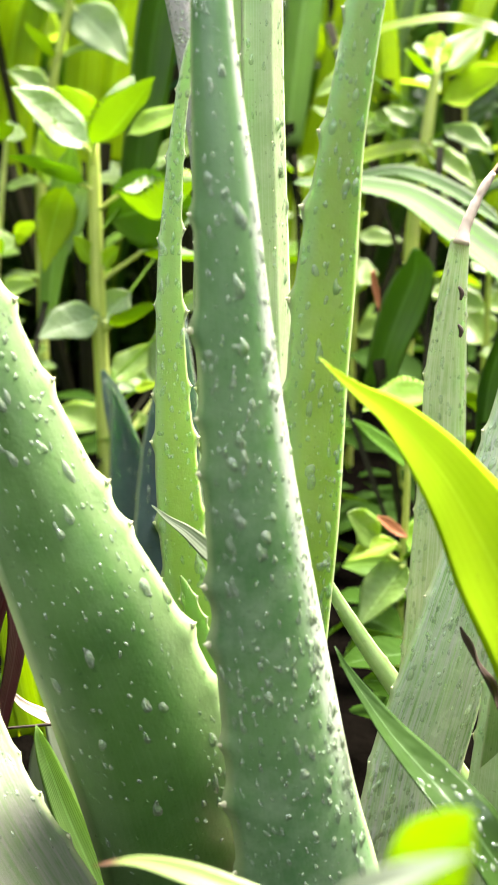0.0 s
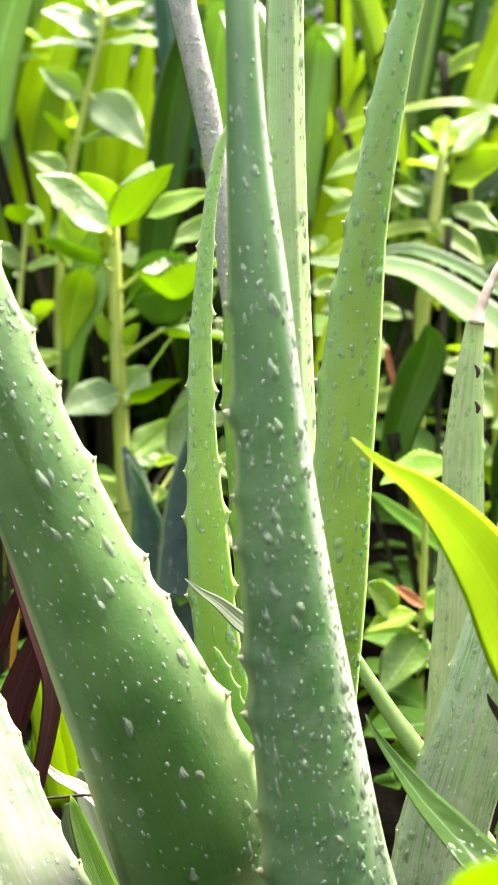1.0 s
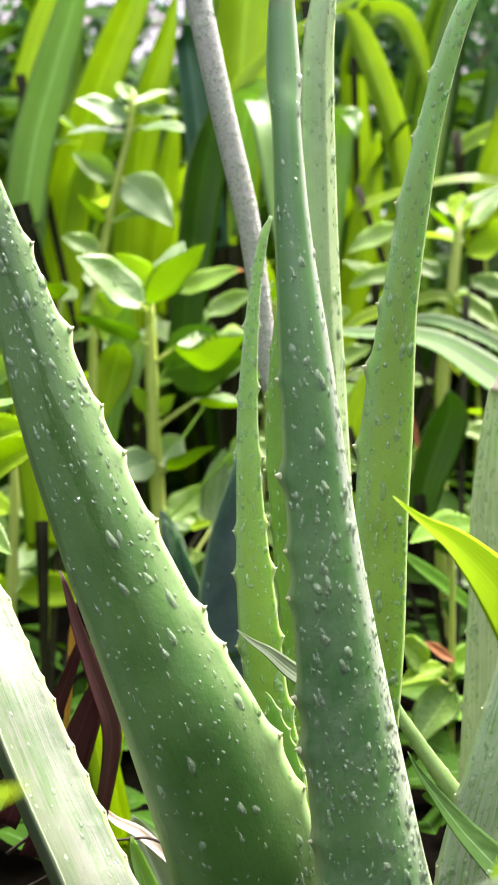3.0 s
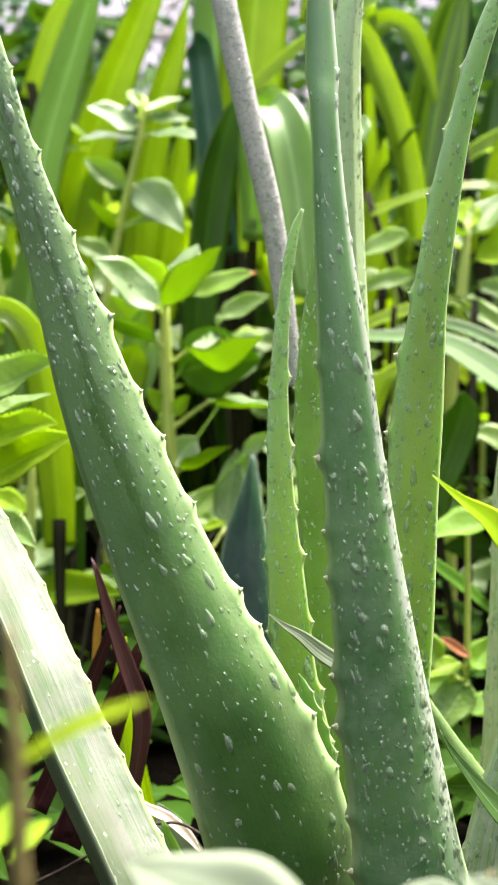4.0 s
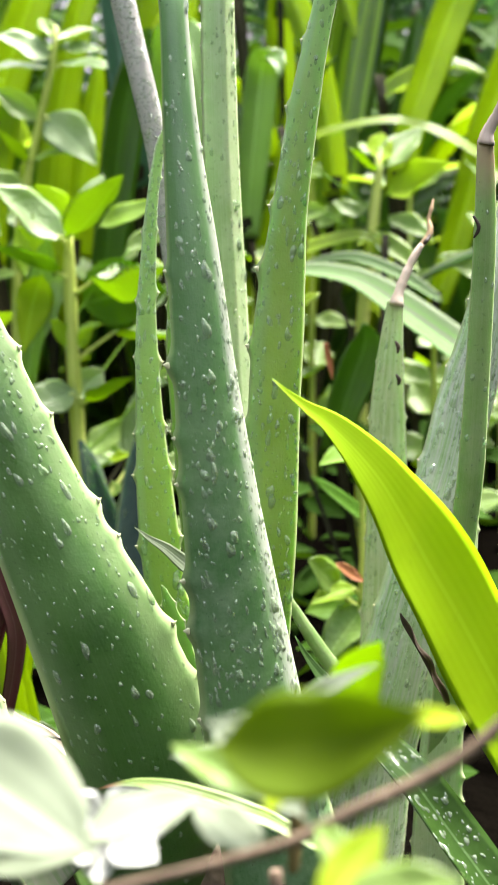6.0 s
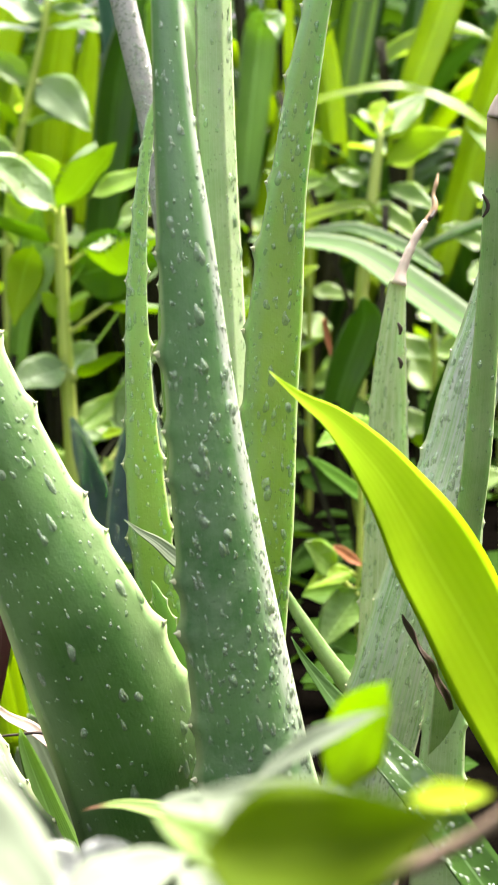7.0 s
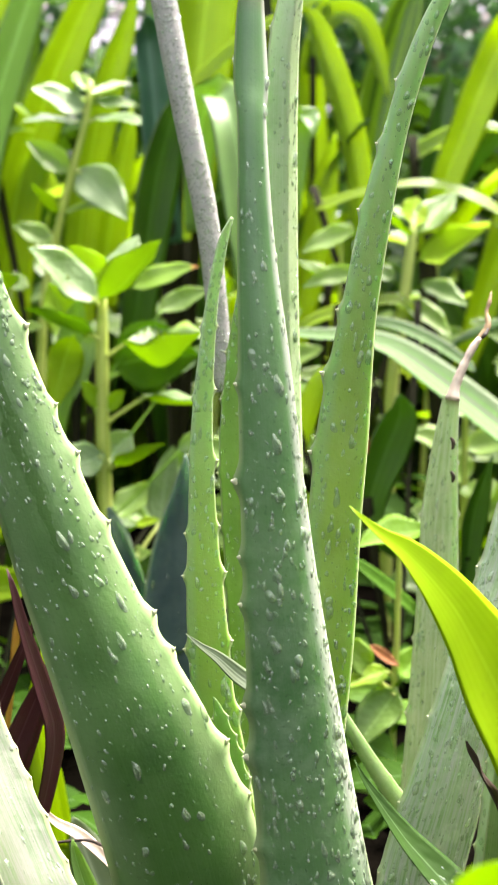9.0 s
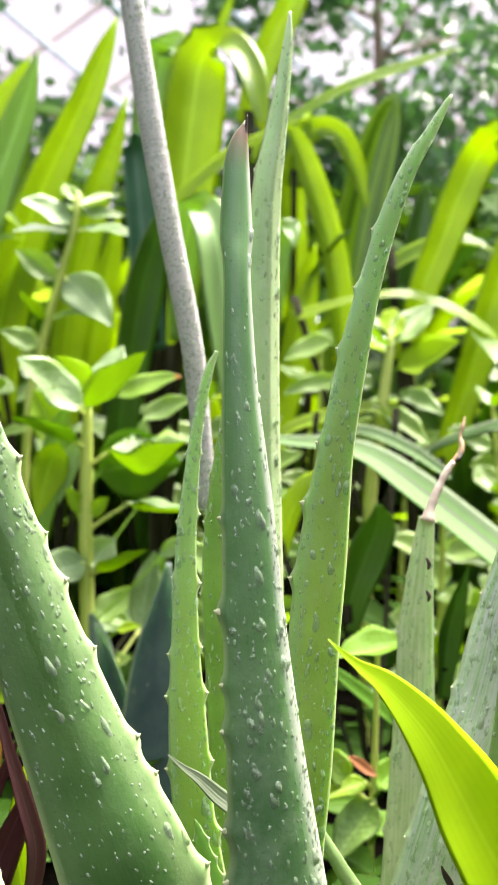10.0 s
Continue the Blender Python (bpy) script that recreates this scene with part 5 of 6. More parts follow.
clump((-0.08, 1.95, 0), "tall clump of broad strap leaves folding over at the top", [
    ([(-0.0890, 2.0000, 0.5566, 0.0918), (-0.0787, 2.0000, 0.7107, 0.0967), (-0.0593, 2.0000, 0.8838, 0.1083), (-0.0480, 2.0000, 0.9989, 0.1083), (-0.0377, 2.0000, 1.0756, 0.0918), (-0.0125, 1.9700, 1.0975, 0.0667), (0.0202, 1.9200, 1.0717, 0.0538), (0.0462, 1.8800, 1.0152, 0.0454), (0.0599, 1.8600, 0.9477, 0.0252), (0.0661, 1.8600, 0.9167, 0.0018)], STRAP, FLAT), ([(-0.1291, 2.2000, 0.6494, 0.0744), (-0.1272, 2.2000, 0.8183, 0.0829), (-0.1254, 2.2000, 1.0286, 0.0893), (-0.1128, 2.2000, 1.1496, 0.0787), (-0.0800, 2.1000, 1.1266, 0.0507), (-0.0575, 2.0500, 1.0706, 0.0079)], STRAP_PALE, FLAT), ([(-0.0944, 1.7200, 0.5597, 0.0432), (-0.1075, 1.7200, 0.6832, 0.0457), (-0.1184, 1.7200, 0.7818, 0.0432), (-0.1267, 1.7200, 0.8489, 0.0383), (-0.1288, 1.7100, 0.8613, 0.0314), (-0.1291, 1.7000, 0.8646, 0.0164)], STRAP_BLUE, FLAT), ([(-0.1339, 1.6000, 0.3988, 0.0466), (-0.1224, 1.6000, 0.4911, 0.0512), (-0.1121, 1.6000, 0.5597, 0.0559), (-0.0994, 1.6000, 0.6428, 0.0590), (-0.0832, 1.6000, 0.7101, 0.0435), (-0.0698, 1.6000, 0.7472, 0.0202), (-0.0636, 1.6000, 0.7546, 0.0023)], STRAP_DARK, (0.5, -0.85, 0.1)), ([(-0.0509, 1.6200, 0.5682, 0.0314), (-0.0493, 1.6000, 0.6721, 0.0427), (-0.0392, 1.5800, 0.7317, 0.0475), (-0.0253, 1.5400, 0.7431, 0.0493), (-0.0055, 1.5000, 0.7017, 0.0583), (0.0078, 1.4800, 0.6320, 0.0604), (0.0153, 1.4600, 0.5532, 0.0468), (0.0187, 1.4500, 0.4832, 0.0211)], STRAP_PALE, FLAT), ([(-0.0813, 1.7000, 0.7223, 0.0296), (-0.0584, 1.7000, 0.7801, 0.0345), (-0.0187, 1.7000, 0.8222, 0.0370), (0.0293, 1.7000, 0.8605, 0.0296), (0.0859, 1.7000, 0.8870, 0.0197), (0.1223, 1.7000, 0.9046, 0.0025)], STRAP, UP)])
clump((0.15, 2.1, 0), "clump of upright dark striped strap leaves", [
    ([(0.0435, 1.9000, 0.8755, 0.0239), (0.0695, 1.9000, 0.9265, 0.0257), (0.1235, 1.9000, 0.9603, 0.0294), (0.2047, 1.9000, 1.0088, 0.0413), (0.2957, 1.9000, 1.0441, 0.0422), (0.3595, 1.9000, 1.0666, 0.0202), (0.3870, 1.9000, 1.0740, 0.0018)], STRAP, UP), ([(0.2108, 1.9000, 0.5607, 0.0422), (0.2016, 1.9000, 0.6523, 0.0441), (0.1850, 1.9000, 0.7434, 0.0459), (0.1596, 1.9000, 0.8248, 0.0459), (0.1348, 1.9000, 0.8878, 0.0413), (0.1153, 1.9000, 0.9281, 0.0257), (0.0967, 1.9000, 0.9366, 0.0046)], STRAP, FLAT), ([(0.1308, 2.1000, 0.8813, 0.0284), (0.1439, 2.1000, 0.9523, 0.0365), (0.1703, 2.1000, 0.9874, 0.0426), (0.2091, 2.1000, 0.9798, 0.0457), (0.2358, 2.1000, 0.9354, 0.0406), (0.2549, 2.1000, 0.8755, 0.0223), (0.2620, 2.1000, 0.8454, 0.0030)], STRAP, FLAT), ([(0.2372, 2.2000, 0.4052, 0.0744), (0.2387, 2.2000, 0.5332, 0.0850), (0.2456, 2.2000, 0.6610, 0.0935), (0.2602, 2.2000, 0.7783, 0.1021), (0.2783, 2.2000, 0.8848, 0.1042), (0.3007, 2.2000, 0.9914, 0.0850), (0.3159, 2.2000, 1.0500, 0.0532), (0.3246, 2.2000, 1.0799, 0.0064)], STRAP_STRIPED, FLAT), ([(0.0542, 2.4000, 1.0638, 0.0533), (0.0744, 2.4000, 1.1678, 0.0626), (0.1067, 2.4000, 1.2492, 0.0649), (0.1393, 2.4000, 1.3191, 0.0580), (0.1661, 2.4000, 1.3888, 0.0348), (0.1821, 2.4000, 1.4351, 0.0035)], STRAP, FLAT), ([(-0.0350, 2.4000, 1.1636, 0.0209), (-0.0142, 2.4000, 1.2445, 0.0209), (0.0072, 2.4000, 1.3024, 0.0162), (0.0174, 2.4000, 1.3485, 0.0035)], STRAP, FLAT), ([(0.0541, 1.9500, 0.2184, 0.0471), (0.0871, 1.9500, 0.3896, 0.0566), (0.1295, 1.9500, 0.5607, 0.0566), (0.1492, 1.9500, 0.6930, 0.0377), (0.1615, 1.9500, 0.7592, 0.0028)], STRAP, FLAT), ([(0.0650, 1.9000, 0.4960, 0.0423), (0.0757, 1.9000, 0.6025, 0.0496), (0.0863, 1.9000, 0.6988, 0.0552), (0.0948, 1.9000, 0.7638, 0.0533), (0.1048, 1.8600, 0.7756, 0.0396), (0.1138, 1.8300, 0.7547, 0.0230), (0.1166, 1.8200, 0.7279, 0.0026)], STRAP_PALE, FLAT), ([(0.1682, 2.1000, 0.5050, 0.0406), (0.1487, 2.1000, 0.6619, 0.0467), (0.1343, 2.1000, 0.7871, 0.0508), (0.1309, 2.1000, 0.8916, 0.0488), (0.1469, 2.1000, 0.9853, 0.0305), (0.1548, 2.1000, 1.0225, 0.0030)], STRAP, FLAT), ([(0.3462, 2.3000, 0.4945, 0.0556), (0.3743, 2.3000, 0.6736, 0.0667), (0.3922, 2.3000, 0.8186, 0.0556), (0.4009, 2.3000, 0.8966, 0.0333), (0.4051, 2.3000, 0.9410, 0.0033)], STRAP_DARK, FLAT)])
clump((0.35, 1.85, 0), "clump of arching yellow-green strap leaves", [
    ([(0.2940, 1.8000, 0.5585, 0.0435), (0.3153, 1.8000, 0.6637, 0.0487), (0.3412, 1.8000, 0.7342, 0.0540), (0.3694, 1.8000, 0.8134, 0.0592), (0.3980, 1.8000, 0.8795, 0.0592), (0.4179, 1.7600, 0.9053, 0.0511), (0.4422, 1.7200, 0.8882, 0.0374), (0.4590, 1.7000, 0.8471, 0.0041)], STRAP, FLAT), ([(0.3820, 1.9500, 0.3786, 0.0377), (0.4034, 1.9500, 0.4551, 0.0490), (0.4293, 1.9500, 0.5412, 0.0603), (0.4593, 1.9500, 0.6462, 0.0679), (0.4937, 1.9500, 0.7607, 0.0660), (0.5284, 1.9500, 0.8656, 0.0424), (0.5500, 1.9500, 0.9323, 0.0028)], STRAP, FLAT), ([(0.2780, 1.9000, 0.7189, 0.0367), (0.3234, 1.9000, 0.7479, 0.0459), (0.3783, 1.9000, 0.7681, 0.0404), (0.4249, 1.9000, 0.7605, 0.0220), (0.4534, 1.9000, 0.7430, 0.0028)], STRAP, UP), ([(0.1137, 1.7500, 0.6183, 0.0338), (0.1977, 1.7500, 0.6463, 0.0220), (0.2825, 1.7500, 0.6574, 0.0288), (0.3514, 1.7500, 0.6384, 0.0338), (0.4126, 1.7500, 0.6021, 0.0220), (0.4391, 1.7500, 0.5774, 0.0025)], STRAP, UP)])
clump((-0.25, 1.2, 0), "low arching strap leaf beside the herbs", [([(-0.2476, 1.2000, 0.2176, 0.0321), (-0.2491, 1.2000, 0.2772, 0.0373), (-0.2539, 1.2000, 0.3423, 0.0408), (-0.2628, 1.2000, 0.4068, 0.0362), (-0.2770, 1.2000, 0.4448, 0.0327), (-0.2998, 1.2000, 0.4642, 0.0292), (-0.3263, 1.2000, 0.4598, 0.0233), (-0.3476, 1.2000, 0.4369, 0.0023)], STRAP, FLAT), ([(-0.2483, 1.2800, 0.1719, 0.0261), (-0.2495, 1.2800, 0.2293, 0.0311), (-0.2518, 1.2800, 0.2864, 0.0323), (-0.2558, 1.2800, 0.3305, 0.0224), (-0.2601, 1.2800, 0.3587, 0.0019)], STRAP_DARK, FLAT), ([(-0.2155, 1.4200, 0.2720, 0.0179), (-0.2086, 1.4200, 0.3271, 0.0247), (-0.2022, 1.4200, 0.3684, 0.0316), (-0.1945, 1.4200, 0.4166, 0.0316), (-0.1872, 1.4200, 0.4510, 0.0234), (-0.1809, 1.4200, 0.4751, 0.0021)], STRAP_PALE, FLAT), ([(-0.0789, 1.4200, 0.1996, 0.0138), (-0.0727, 1.4200, 0.2486, 0.0179), (-0.0625, 1.4200, 0.2869, 0.0138), (-0.0540, 1.4200, 0.3042, 0.0021)], STRAP_PALE, FLAT)])
clump((0.2, 1.35, 0), "low clump of dark pointed leaves", [
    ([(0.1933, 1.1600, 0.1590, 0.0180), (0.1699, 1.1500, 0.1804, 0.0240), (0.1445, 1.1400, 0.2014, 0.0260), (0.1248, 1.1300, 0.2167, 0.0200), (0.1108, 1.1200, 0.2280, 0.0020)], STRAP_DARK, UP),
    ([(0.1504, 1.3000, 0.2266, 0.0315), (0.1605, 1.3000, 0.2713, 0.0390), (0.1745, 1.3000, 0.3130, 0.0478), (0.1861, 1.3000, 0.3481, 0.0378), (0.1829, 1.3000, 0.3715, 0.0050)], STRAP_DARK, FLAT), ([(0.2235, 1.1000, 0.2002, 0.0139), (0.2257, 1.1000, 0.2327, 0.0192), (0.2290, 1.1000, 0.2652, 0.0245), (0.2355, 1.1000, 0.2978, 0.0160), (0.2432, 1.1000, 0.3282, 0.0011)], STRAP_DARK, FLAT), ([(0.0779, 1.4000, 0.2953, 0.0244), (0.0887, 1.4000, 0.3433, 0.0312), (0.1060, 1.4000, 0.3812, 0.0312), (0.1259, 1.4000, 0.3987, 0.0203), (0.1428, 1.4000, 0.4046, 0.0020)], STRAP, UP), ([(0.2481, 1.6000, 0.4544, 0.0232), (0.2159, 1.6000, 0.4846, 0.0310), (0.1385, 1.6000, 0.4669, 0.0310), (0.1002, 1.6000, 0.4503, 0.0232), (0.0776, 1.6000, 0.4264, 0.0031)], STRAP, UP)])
clump((0.1, 1.6, 0), "white-striped variegated leaves arching outwards", [([(0.0657, 1.5200, 0.4391, 0.0147), (0.1013, 1.5000, 0.4368, 0.0290), (0.1492, 1.4700, 0.4352, 0.0384), (0.1956, 1.4400, 0.4231, 0.0446), (0.2459, 1.4000, 0.3882, 0.0556), (0.3002, 1.3600, 0.3455, 0.0566), (0.3380, 1.3200, 0.3113, 0.0511), (0.3728, 1.3000, 0.2699, 0.0315), (0.3931, 1.3000, 0.2384, 0.0019)], VARIEGATED, UP), ([(0.2823, 1.7000, 0.3964, 0.0197), (0.3151, 1.6600, 0.4314, 0.0337), (0.3543, 1.6200, 0.4532, 0.0423), (0.3916, 1.5800, 0.4663, 0.0459), (0.4301, 1.5500, 0.4562, 0.0345), (0.4633, 1.5300, 0.4237, 0.0022)], VARIEGATED, UP), ([(0.1347, 1.5500, 0.4443, 0.0180), (0.1922, 1.5300, 0.4536, 0.0252), (0.2476, 1.5000, 0.4335, 0.0261), (0.2885, 1.4800, 0.4063, 0.0186), (0.3014, 1.4700, 0.3928, 0.0021)], VARIEGATED, UP)], "variegated clumps")

# ---- out-of-focus shrub close to the lens ----
shrub = thing("shrub_branch", (0.06, 0.30, 0.0), "low shrub branch with pale young leaves close by", "shrub")
tube("twig", shrub, [(0.1073, 0.2350, 0.3415, 0.0024), (0.1007, 0.2350, 0.3310, 0.0027), (0.0917, 0.2350, 0.3175, 0.0028), (0.0825, 0.2350, 0.3075, 0.0031), (0.0709, 0.2350, 0.2998, 0.0030), (0.0546, 0.2350, 0.2922, 0.0030), (0.0405, 0.2350, 0.2851, 0.0028), (0.0193, 0.2350, 0.2793, 0.0024), (0.0005, 0.2350, 0.2748, 0.0021), (-0.0219, 0.2350, 0.2666, 0.0018)], BARK, "thin brown twig", 9, 0.05, 50)
tube("stem", shrub, [(0.05, 0.30, -0.03, 0.006), (0.045, 0.30, 0.15, 0.005), (0.04, 0.30, 0.245, 0.004)], BARK, "", 8, 0.05)
for i, (b_, p_, w_) in enumerate([
    ((0.0345, 0.2150, 0.3012), (0.0389, 0.2350, 0.2996), 0.0045),
    ((0.0360, 0.2250, 0.2990), (0.0144, 0.2450, 0.3039), 0.0072),
    ((0.0603, 0.2150, 0.3201), (0.0773, 0.2250, 0.3164), 0.0046),
    ((0.0525, 0.2050, 0.2918), (0.0454, 0.2250, 0.2939), 0.0064),
    ((0.0430, 0.1950, 0.2884), (0.0582, 0.2150, 0.2984), 0.0082),
    ((0.0472, 0.1950, 0.2927), (0.0700, 0.1950, 0.2967), 0.0088),
]):
    herb_leaf(shrub, b_, p_, w_, GOLDEN if i in (0, 2, 4) else HERB, 302 + i, teeth=0, sag=0.05)
herb_leaf(shrub, (0.0240, 0.1900, 0.3250), (0.0610, 0.1820, 0.3340), 0.0170, OLIVE, 300, (0.05, -0.75, 0.65), 0, "folded olive-green leaf", -0.12, fold=-0.4, shape=SHAPE_OVATE, twist=0.0)
herb_leaf(shrub, (0.055, 0.305, 0.2796), (0.0686, 0.295, 0.3118), 0.0150, YELLOW, 301, (0.1, -0.5, 0.8), 0, "young yellow-green leaf", 0.05, twist=0.0)
herb_leaf(shrub, (0.0344, 0.29, 0.2885), (0.0663, 0.285, 0.3086), 0.0052, PALE_YOUNG, 303, (0.0, -0.5, 0.9), 0, "narrow pale young leaf", 0.1, twist=0.0)
tube("twig", shrub, [(*(0.0344, 0.29, 0.2885), 0.0020), (0.0440, 0.295, 0.2700, 0.0024), (0.045, 0.30, 0.245, 0.003)], TWIG, "thin green-brown twig", 8, 0.05)
tube("twig", shrub, [(*(0.055, 0.305, 0.2796), 0.0018), (0.0500, 0.302, 0.2750, 0.0022), (0.045, 0.30, 0.245, 0.003)], TWIG, "thin green-brown twig", 8, 0.05)
for i, (b_, p_, w_) in enumerate([
    ((-0.0026, 0.2450, 0.2771), (-0.0551, 0.2650, 0.3023), 0.0281),
    ((0.0110, 0.3050, 0.2765), (0.0344, 0.2950, 0.2765), 0.0073),
    ((0.0451, 0.2450, 0.2850), (0.0234, 0.2650, 0.2994), 0.0118),
    ((-0.0075, 0.2550, 0.2760), (0.0207, 0.2750, 0.2783), 0.0129),
    ((-0.0670, 0.2750, 0.2660), (-0.0456, 0.2950, 0.2708), 0.0138),
    ((0.0346, 0.2450, 0.2767), (0.0186, 0.2650, 0.2809), 0.0118),
    ((-0.0341, 0.2650, 0.2635), (-0.0013, 0.2650, 0.2722), 0.0108),
]):
    herb_leaf(shrub, b_, p_, w_, HERB_BRIGHT if i == 4 else PALE_YOUNG, 340 + i, teeth=0, sag=0.12, face=(0.1, -0.5, 0.9))
for i, (b_, p_, w_) in enumerate([
    ((0.0583, 0.2310, 0.3127), (0.0215, 0.2310, 0.3139), 0.0059),
]):
    herb_leaf(shrub, b_, p_, w_, PALE_YOUNG, 355 + i, teeth=0, sag=0.02, face=(0.0, -0.6, 0.8))
for i, (b_, p_, w_) in enumerate([
    ((-0.0066, 0.2900, 0.2616), (-0.0180, 0.2900, 0.2726), 0.0112),
    ((-0.0066, 0.2900, 0.2616), (0.0054, 0.2900, 0.2737), 0.0112),
    ((-0.0066, 0.2900, 0.2616), (0.0133, 0.3000, 0.2612), 0.0100),
    ((-0.0067, 0.2900, 0.2600), (-0.0195, 0.2800, 0.2621), 0.0110),
    ((-0.0052, 0.2900, 0.2600), (0.0088, 0.2800, 0.2585), 0.0110),
    ((-0.0067, 0.2900, 0.2600), (-0.0070, 0.2800, 0.2528), 0.0097),
]):
    ob_ = herb_leaf(shrub, b_, p_, w_, PETAL, 360 + i, teeth=0, sag=0.05)
    ob_.name = "petal"
for i, (b_, p_, w_) in enumerate([
    ((-0.0953, 0.3000, 0.2893), (-0.0927, 0.3200, 0.2976), 0.0056),
    ((-0.0970, 0.3200, 0.2772), (-0.0886, 0.3400, 0.2819), 0.0049),
    ((-0.0971, 0.3000, 0.2796), (-0.1101, 0.3200, 0.2841), 0.0093),
]):
    herb_leaf(shrub, b_, p_, w_, HERB_BRIGHT, 380 + i, teeth=0)
blade(shrub, [(0.0618, 0.4100, 0.1969, 0.0044), (0.0428, 0.4200, 0.2041, 0.0075), (0.0228, 0.4250, 0.2097, 0.0087), (0.0066, 0.4300, 0.2128, 0.0077), (-0.0080, 0.4350, 0.2133, 0.0043), (-0.0174, 0.4370, 0.2117, 0.0018), (-0.0241, 0.4370, 0.2100, 0.0006)], BROWN_TIPPED, "narrow leaf with a brown tip", (0, -0.5, 0.85), -0.3)
blade(shrub, [(-0.0704, 0.2100, 0.3453, 0.0021), (-0.0637, 0.2100, 0.3497, 0.0036), (-0.0570, 0.2100, 0.3536, 0.0040), (-0.0504, 0.2100, 0.3562, 0.0036), (-0.0454, 0.2100, 0.3580, 0.0021), (-0.0432, 0.2100, 0.3588, 0.0004)], GOLDEN, "small yellow leaf", (0, -0.5, 0.85), -0.3)
tube("twig", shrub, [(-0.0650, 0.2000, 0.3084, 0.0035), (-0.0656, 0.2000, 0.3326, 0.0035), (-0.0659, 0.2000, 0.3520, 0.0030), (-0.0662, 0.2000, 0.3649, 0.0024), (-0.0663, 0.2000, 0.3749, 0.0012)], TWIG, "thin brown twig", 8, 0.08)

# ---- far tree and glasshouse wall ----
def tree(at, height, spread, count, seed, label, low=0.25):
    """A trunk with limbs and a loose crown of many small leaves."""
    rng = np.random.RandomState(seed)
    t_ = thing("tree", (*at, 0.0), label, "tree", "trees behind the bed")
    x, y = at
    tube("trunk", t_, [(x, y, -0.05, 0.09), (x + 0.03, y, height * 0.4, 0.07), (x - 0.02, y, height * 0.8, 0.03), (x, y, height, 0.01)], BARK, "", 10, 0.05)
    verts, faces, uvs = [], [], []
    for i in range(26):
        z0 = height * rng.uniform(low, 0.9)
        way = rng.uniform(0, 6.283)
        reach = spread * rng.uniform(0.4, 1.0)
        end = np.array((x + reach * math.cos(way), y + reach * math.sin(way) * 0.7, z0 + rng.uniform(0.0, 0.5) * height * 0.4))
        start = np.array((x, y, z0))
        mid = (start + end) / 2 + np.array((0, 0, 0.08))
        tube("limb", t_, [(*start, 0.022), (*mid, 0.014), (*end, 0.004)], BARK, "", 6, 0.05, 8)
        for j in range(count // 26):
            c = start + (end - start) * rng.uniform(0.25, 1.08) + rng.normal(0, 0.11, 3)
            a = rng.normal(0, 1, 3) + (0, 0, -0.3)
            a /= np.linalg.norm(a)
            b = np.cross(a, rng.normal(0, 1, 3))
            b /= np.linalg.norm(b)
            l_, w_ = rng.uniform(0.045, 0.085), rng.uniform(0.016, 0.03)
            o = np.cross(a, b) * w_ * 0.35
            base = len(verts)
            verts += [c, c + a * l_ * 0.45 + b * w_ + o, c + a * l_, c + a * l_ * 0.45 - b * w_ + o, c + a * l_ * 0.5 - o * 0.3]
            uvs += [(0.5, 0), (1, 0.5), (0.5, 1), (0, 0.5), (0.5, 0.5)]
            faces += [(base, base + 1, base + 4), (base + 1, base + 2, base + 4), (base + 2, base + 3, base + 4), (base + 3, base, base + 4)]
    crown = part("crown", mesh_of("crown", verts, faces, uvs), TREE_LEAF, t_, "loose crown of small dark leaves", kind="stuff")
    settle(crown)


tree((0.62, 4.6), 2.7, 1.1, 6000, 5, "small dark-leaved tree with gaps of sky", 0.2)
tree((-0.9, 4.2), 1.6, 0.7, 5000, 6, "low leafy tree behind the strap leaves", 0.1)
tree((1.35, 5.6), 2.6, 0.75, 3000, 8, "dark-leaved tree standing farther off", 0.2)


def glasshouse_wall():
    """Crossing diagonal glazing bars of a glasshouse, with white sky behind."""
    wall = thing("wall_north", (0, 7.5, 0), "diagonal steel glazing bars of a glasshouse wall", "glasshouse", kind="structure")
    for sign, mat in ((1, BAR), (-1, BAR_GREY)):
        for i in range(-12, 13):
            a = np.array((i * 0.75 - sign * 3.2, 7.5 + 0.03 * sign, 0.0))
            b = np.array((i * 0.75 + sign * 3.2, 7.5 + 0.03 * sign, 5.0))
            tube("glazing_bar", wall, [(*a, 0.045), (*((a + b) / 2), 0.045), (*b, 0.045)], mat, "", 6, 0.0, 2)
    glazing = mesh_of("glass_pane", [(x, y, z) for y in (7.66, 7.665) for x, z in ((-13, 0), (13, 0), (13, 5), (-13, 5))], [(0, 1, 2, 3), (7, 6, 5, 4), (0, 4, 5, 1), (1, 5, 6, 2), (2, 6, 7, 3), (3, 7, 4, 0)], smooth=False)
    settle(part("glass_pane", glazing, PANE, wall, "glazing behind the bars, tinted to dim the sky"))
    for z in (0.02, 2.4, 5.0):
        tube("rail", wall, [(-13, 7.6, z, 0.07), (0, 7.6, z, 0.07), (13, 7.6, z, 0.07)], BAR, "", 6, 0.0, 2)


glasshouse_wall()
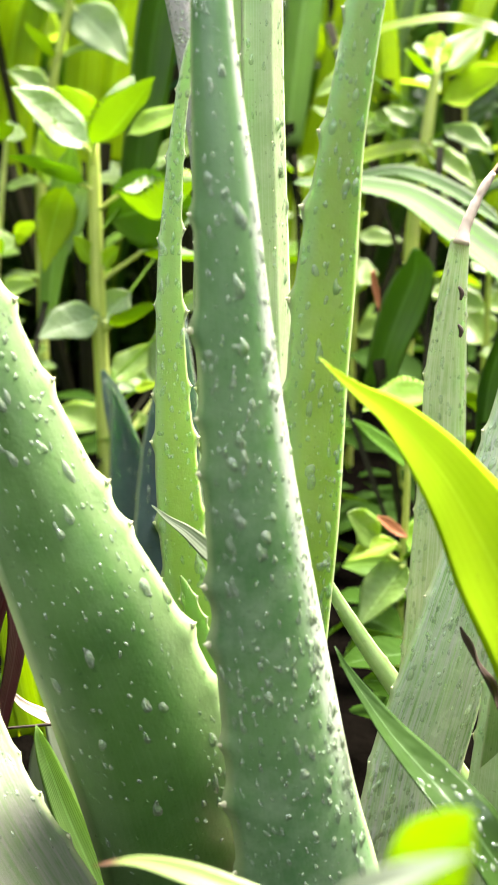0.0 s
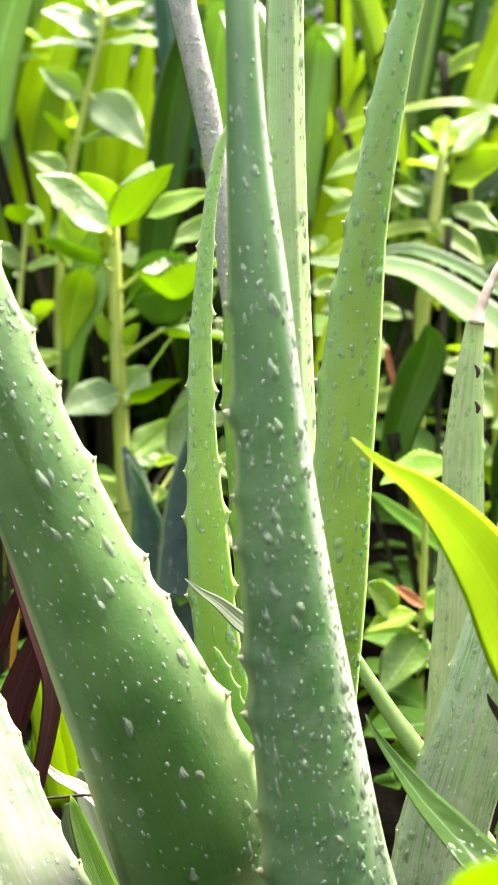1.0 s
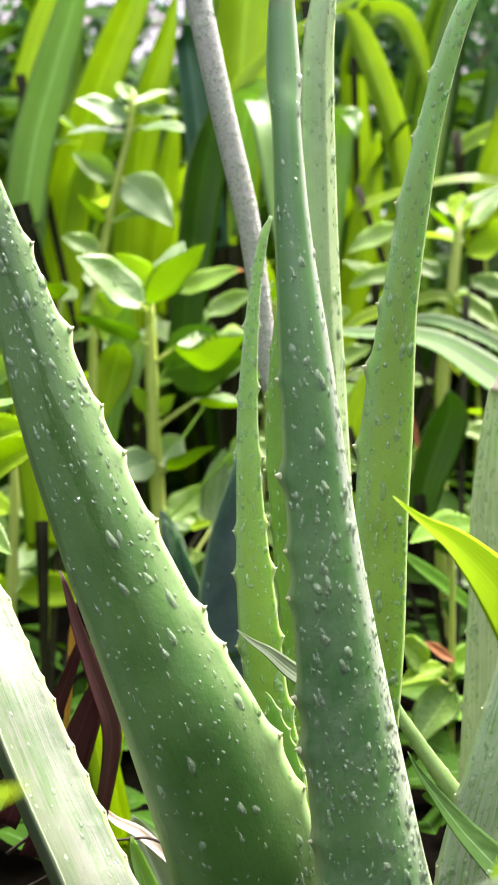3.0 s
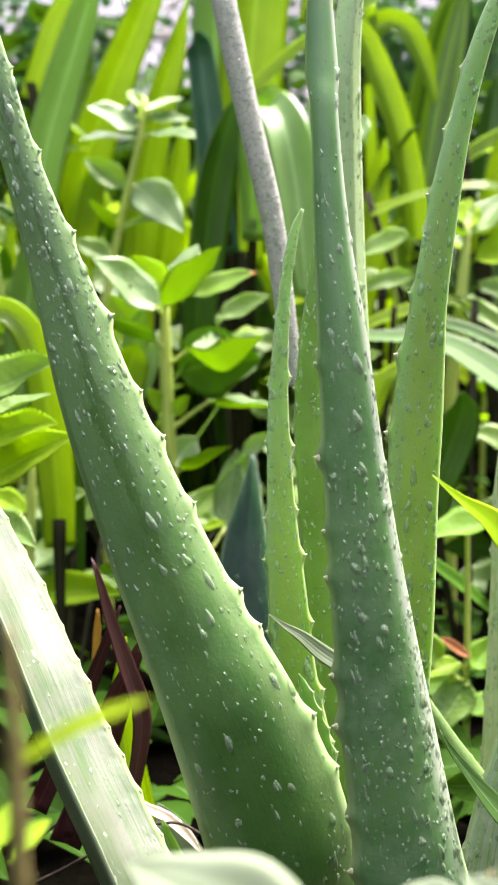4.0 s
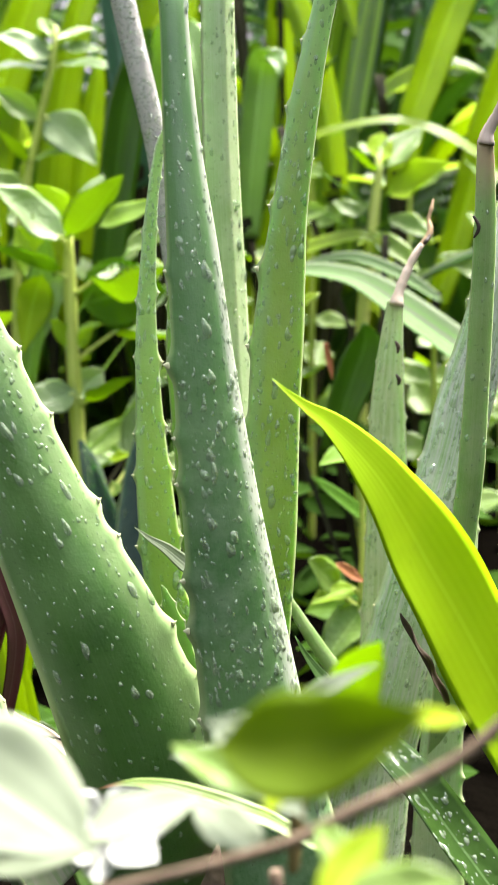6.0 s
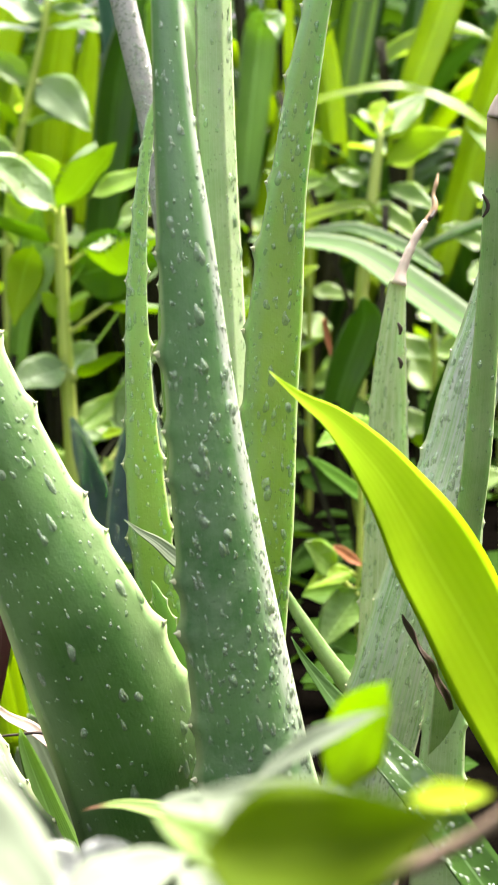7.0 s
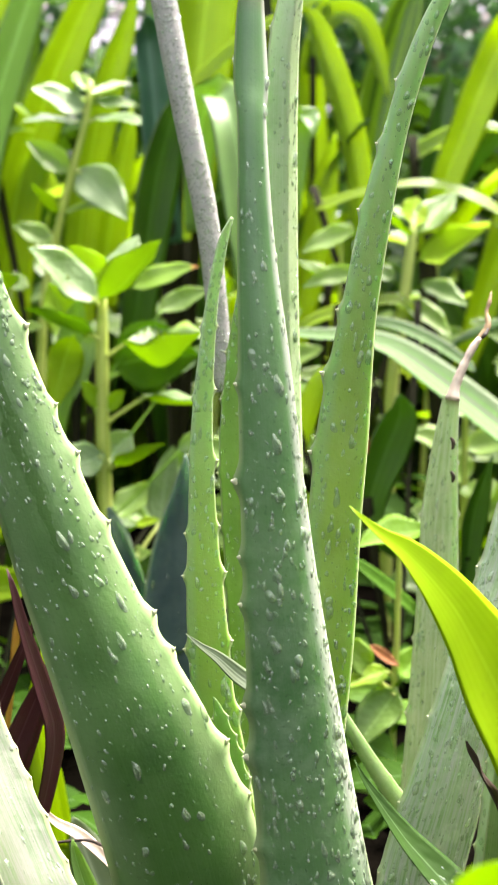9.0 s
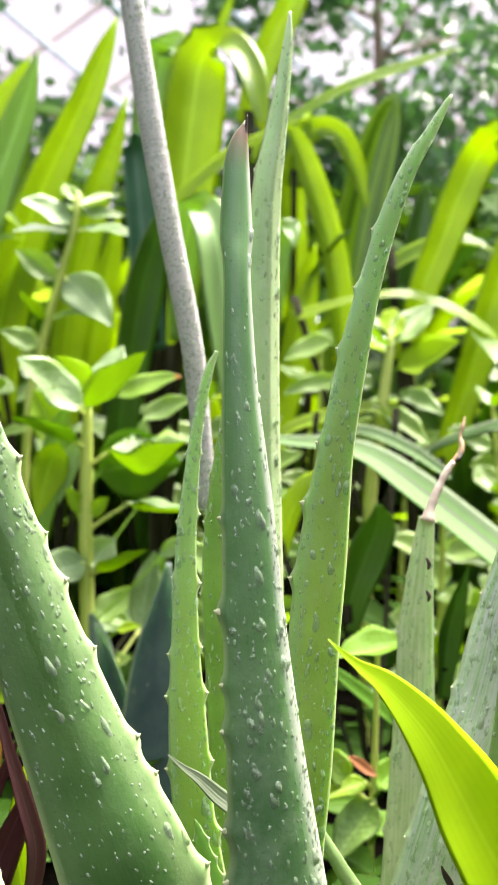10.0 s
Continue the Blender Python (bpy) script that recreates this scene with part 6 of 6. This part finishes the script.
# ---- filling growth ----
def undergrowth(name, count, xs, ys, zs, size, material, seed, label, lean=0.6):
    """Many small oval leaves standing in the gaps between the larger plants."""
    rng = np.random.RandomState(seed)
    verts, faces, uvs = [], [], []
    shape = ((0.0, 0.05), (0.12, 0.5), (0.28, 0.92), (0.45, 1.0), (0.65, 0.78), (0.85, 0.38), (1.0, 0.02))
    for i in range(count):
        c = np.array((rng.uniform(*xs), rng.uniform(*ys), 0.0))
        c[0] *= 0.5 + 0.5 * c[1] / ys[1]
        c[2] = rng.uniform(*zs) * (0.88 + 0.3 * noise.noise((c[0] * 2.3, c[1] * 2.3, seed)))
        way = rng.uniform(0, 6.283)
        a = np.array((math.cos(way), math.sin(way) * 0.8 - 0.2, rng.uniform(-0.5, 0.7) * lean))
        a /= np.linalg.norm(a)
        b = np.cross(a, (0, -0.3, 1.0) + rng.normal(0, 0.3, 3))
        b /= np.linalg.norm(b)
        o = np.cross(b, a)
        l_ = size * rng.uniform(0.6, 1.3)
        w_ = l_ * rng.uniform(0.2, 0.3)
        base = len(verts)
        for v, w in shape:
            mid = c + a * l_ * v + o * (-l_ * 0.25 * v * v)
            for s in (-1, 0, 1):
                verts.append(mid + b * w_ * w * s + o * (abs(s) * w_ * w * 0.35))
                uvs.append(((s + 1) / 2, v))
        for r in range(len(shape) - 1):
            for s in range(2):
                q = base + r * 3 + s
                faces.append((q, q + 1, q + 4, q + 3))
    ob = new(name, mesh_of(name, verts, faces, uvs))
    ob.data.materials.append(material)
    ob.location = (0, 0, 0)
    tagged(ob, label, "undergrowth", kind="stuff")


# leaves for the gaps; the shade there is put into the darkest colour
undergrowth("undergrowth", 190, (-0.6, 0.6), (0.85, 1.5), (0.0, 0.10), 0.07, HERB_SHADED, 40, "low leaves coloured dark for the shade near the soil", 0.4)
undergrowth("undergrowth", 130, (-0.8, 0.8), (1.2, 2.1), (0.02, 0.22), 0.10, HERB_SHADED, 41, "dense undergrowth of small leaves coloured dark for shade")
undergrowth("undergrowth", 24, (-0.8, 0.8), (1.5, 2.3), (0.10, 0.46), 0.12, HERB_DIM, 42, "tangle of mid-green leaves between the clumps")
undergrowth("undergrowth", 4200, (-1.5, 1.5), (2.7, 3.9), (0.05, 1.22), 0.13, HERB_SHADED, 43, "leafy growth behind the clumps, coloured dark for shade")
undergrowth("undergrowth", 130, (-0.9, 0.9), (1.9, 2.9), (0.4, 0.85), 0.10, HERB, 44, "bright young leaves among the strap leaves")


def filler_clump(at, count, height, seed, mat):
    rng = random.Random(seed)
    plant = thing("strap_leaf_plant", (*at, 0), "clump of green strap leaves farther back", "plant", "strap-leaved clumps")
    for i in range(count):
        way, lean = rng.uniform(0, 6.283), rng.uniform(0.1, 0.5)
        h, w = height * rng.uniform(0.7, 1.1), rng.uniform(0.045, 0.07)
        dx, dy = math.cos(way) * lean * h, math.sin(way) * lean * h
        rows_ = [(at[0] + dx * q * q, at[1] + dy * q * q, h * (q - 0.22 * q**4), w * s) for q, s in ((0, 0.6), (0.25, 0.8), (0.5, 1.0), (0.75, 0.85), (0.92, 0.4), (1.0, 0.02))]
        blade(plant, rows_, mat[i % len(mat)], "", (rng.uniform(-0.6, 0.6), -0.9, 0.3), -0.3, 18, 6, seed=i)


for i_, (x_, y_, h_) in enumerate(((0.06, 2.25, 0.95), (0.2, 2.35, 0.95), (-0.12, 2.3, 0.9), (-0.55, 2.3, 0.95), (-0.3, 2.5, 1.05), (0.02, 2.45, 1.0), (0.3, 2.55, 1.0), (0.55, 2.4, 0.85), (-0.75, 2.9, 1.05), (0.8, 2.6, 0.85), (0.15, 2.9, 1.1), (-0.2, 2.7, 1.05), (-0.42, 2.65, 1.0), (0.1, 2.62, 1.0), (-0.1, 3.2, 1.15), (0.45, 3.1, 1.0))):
    # mostly the dark green, standing for shade between the back clumps
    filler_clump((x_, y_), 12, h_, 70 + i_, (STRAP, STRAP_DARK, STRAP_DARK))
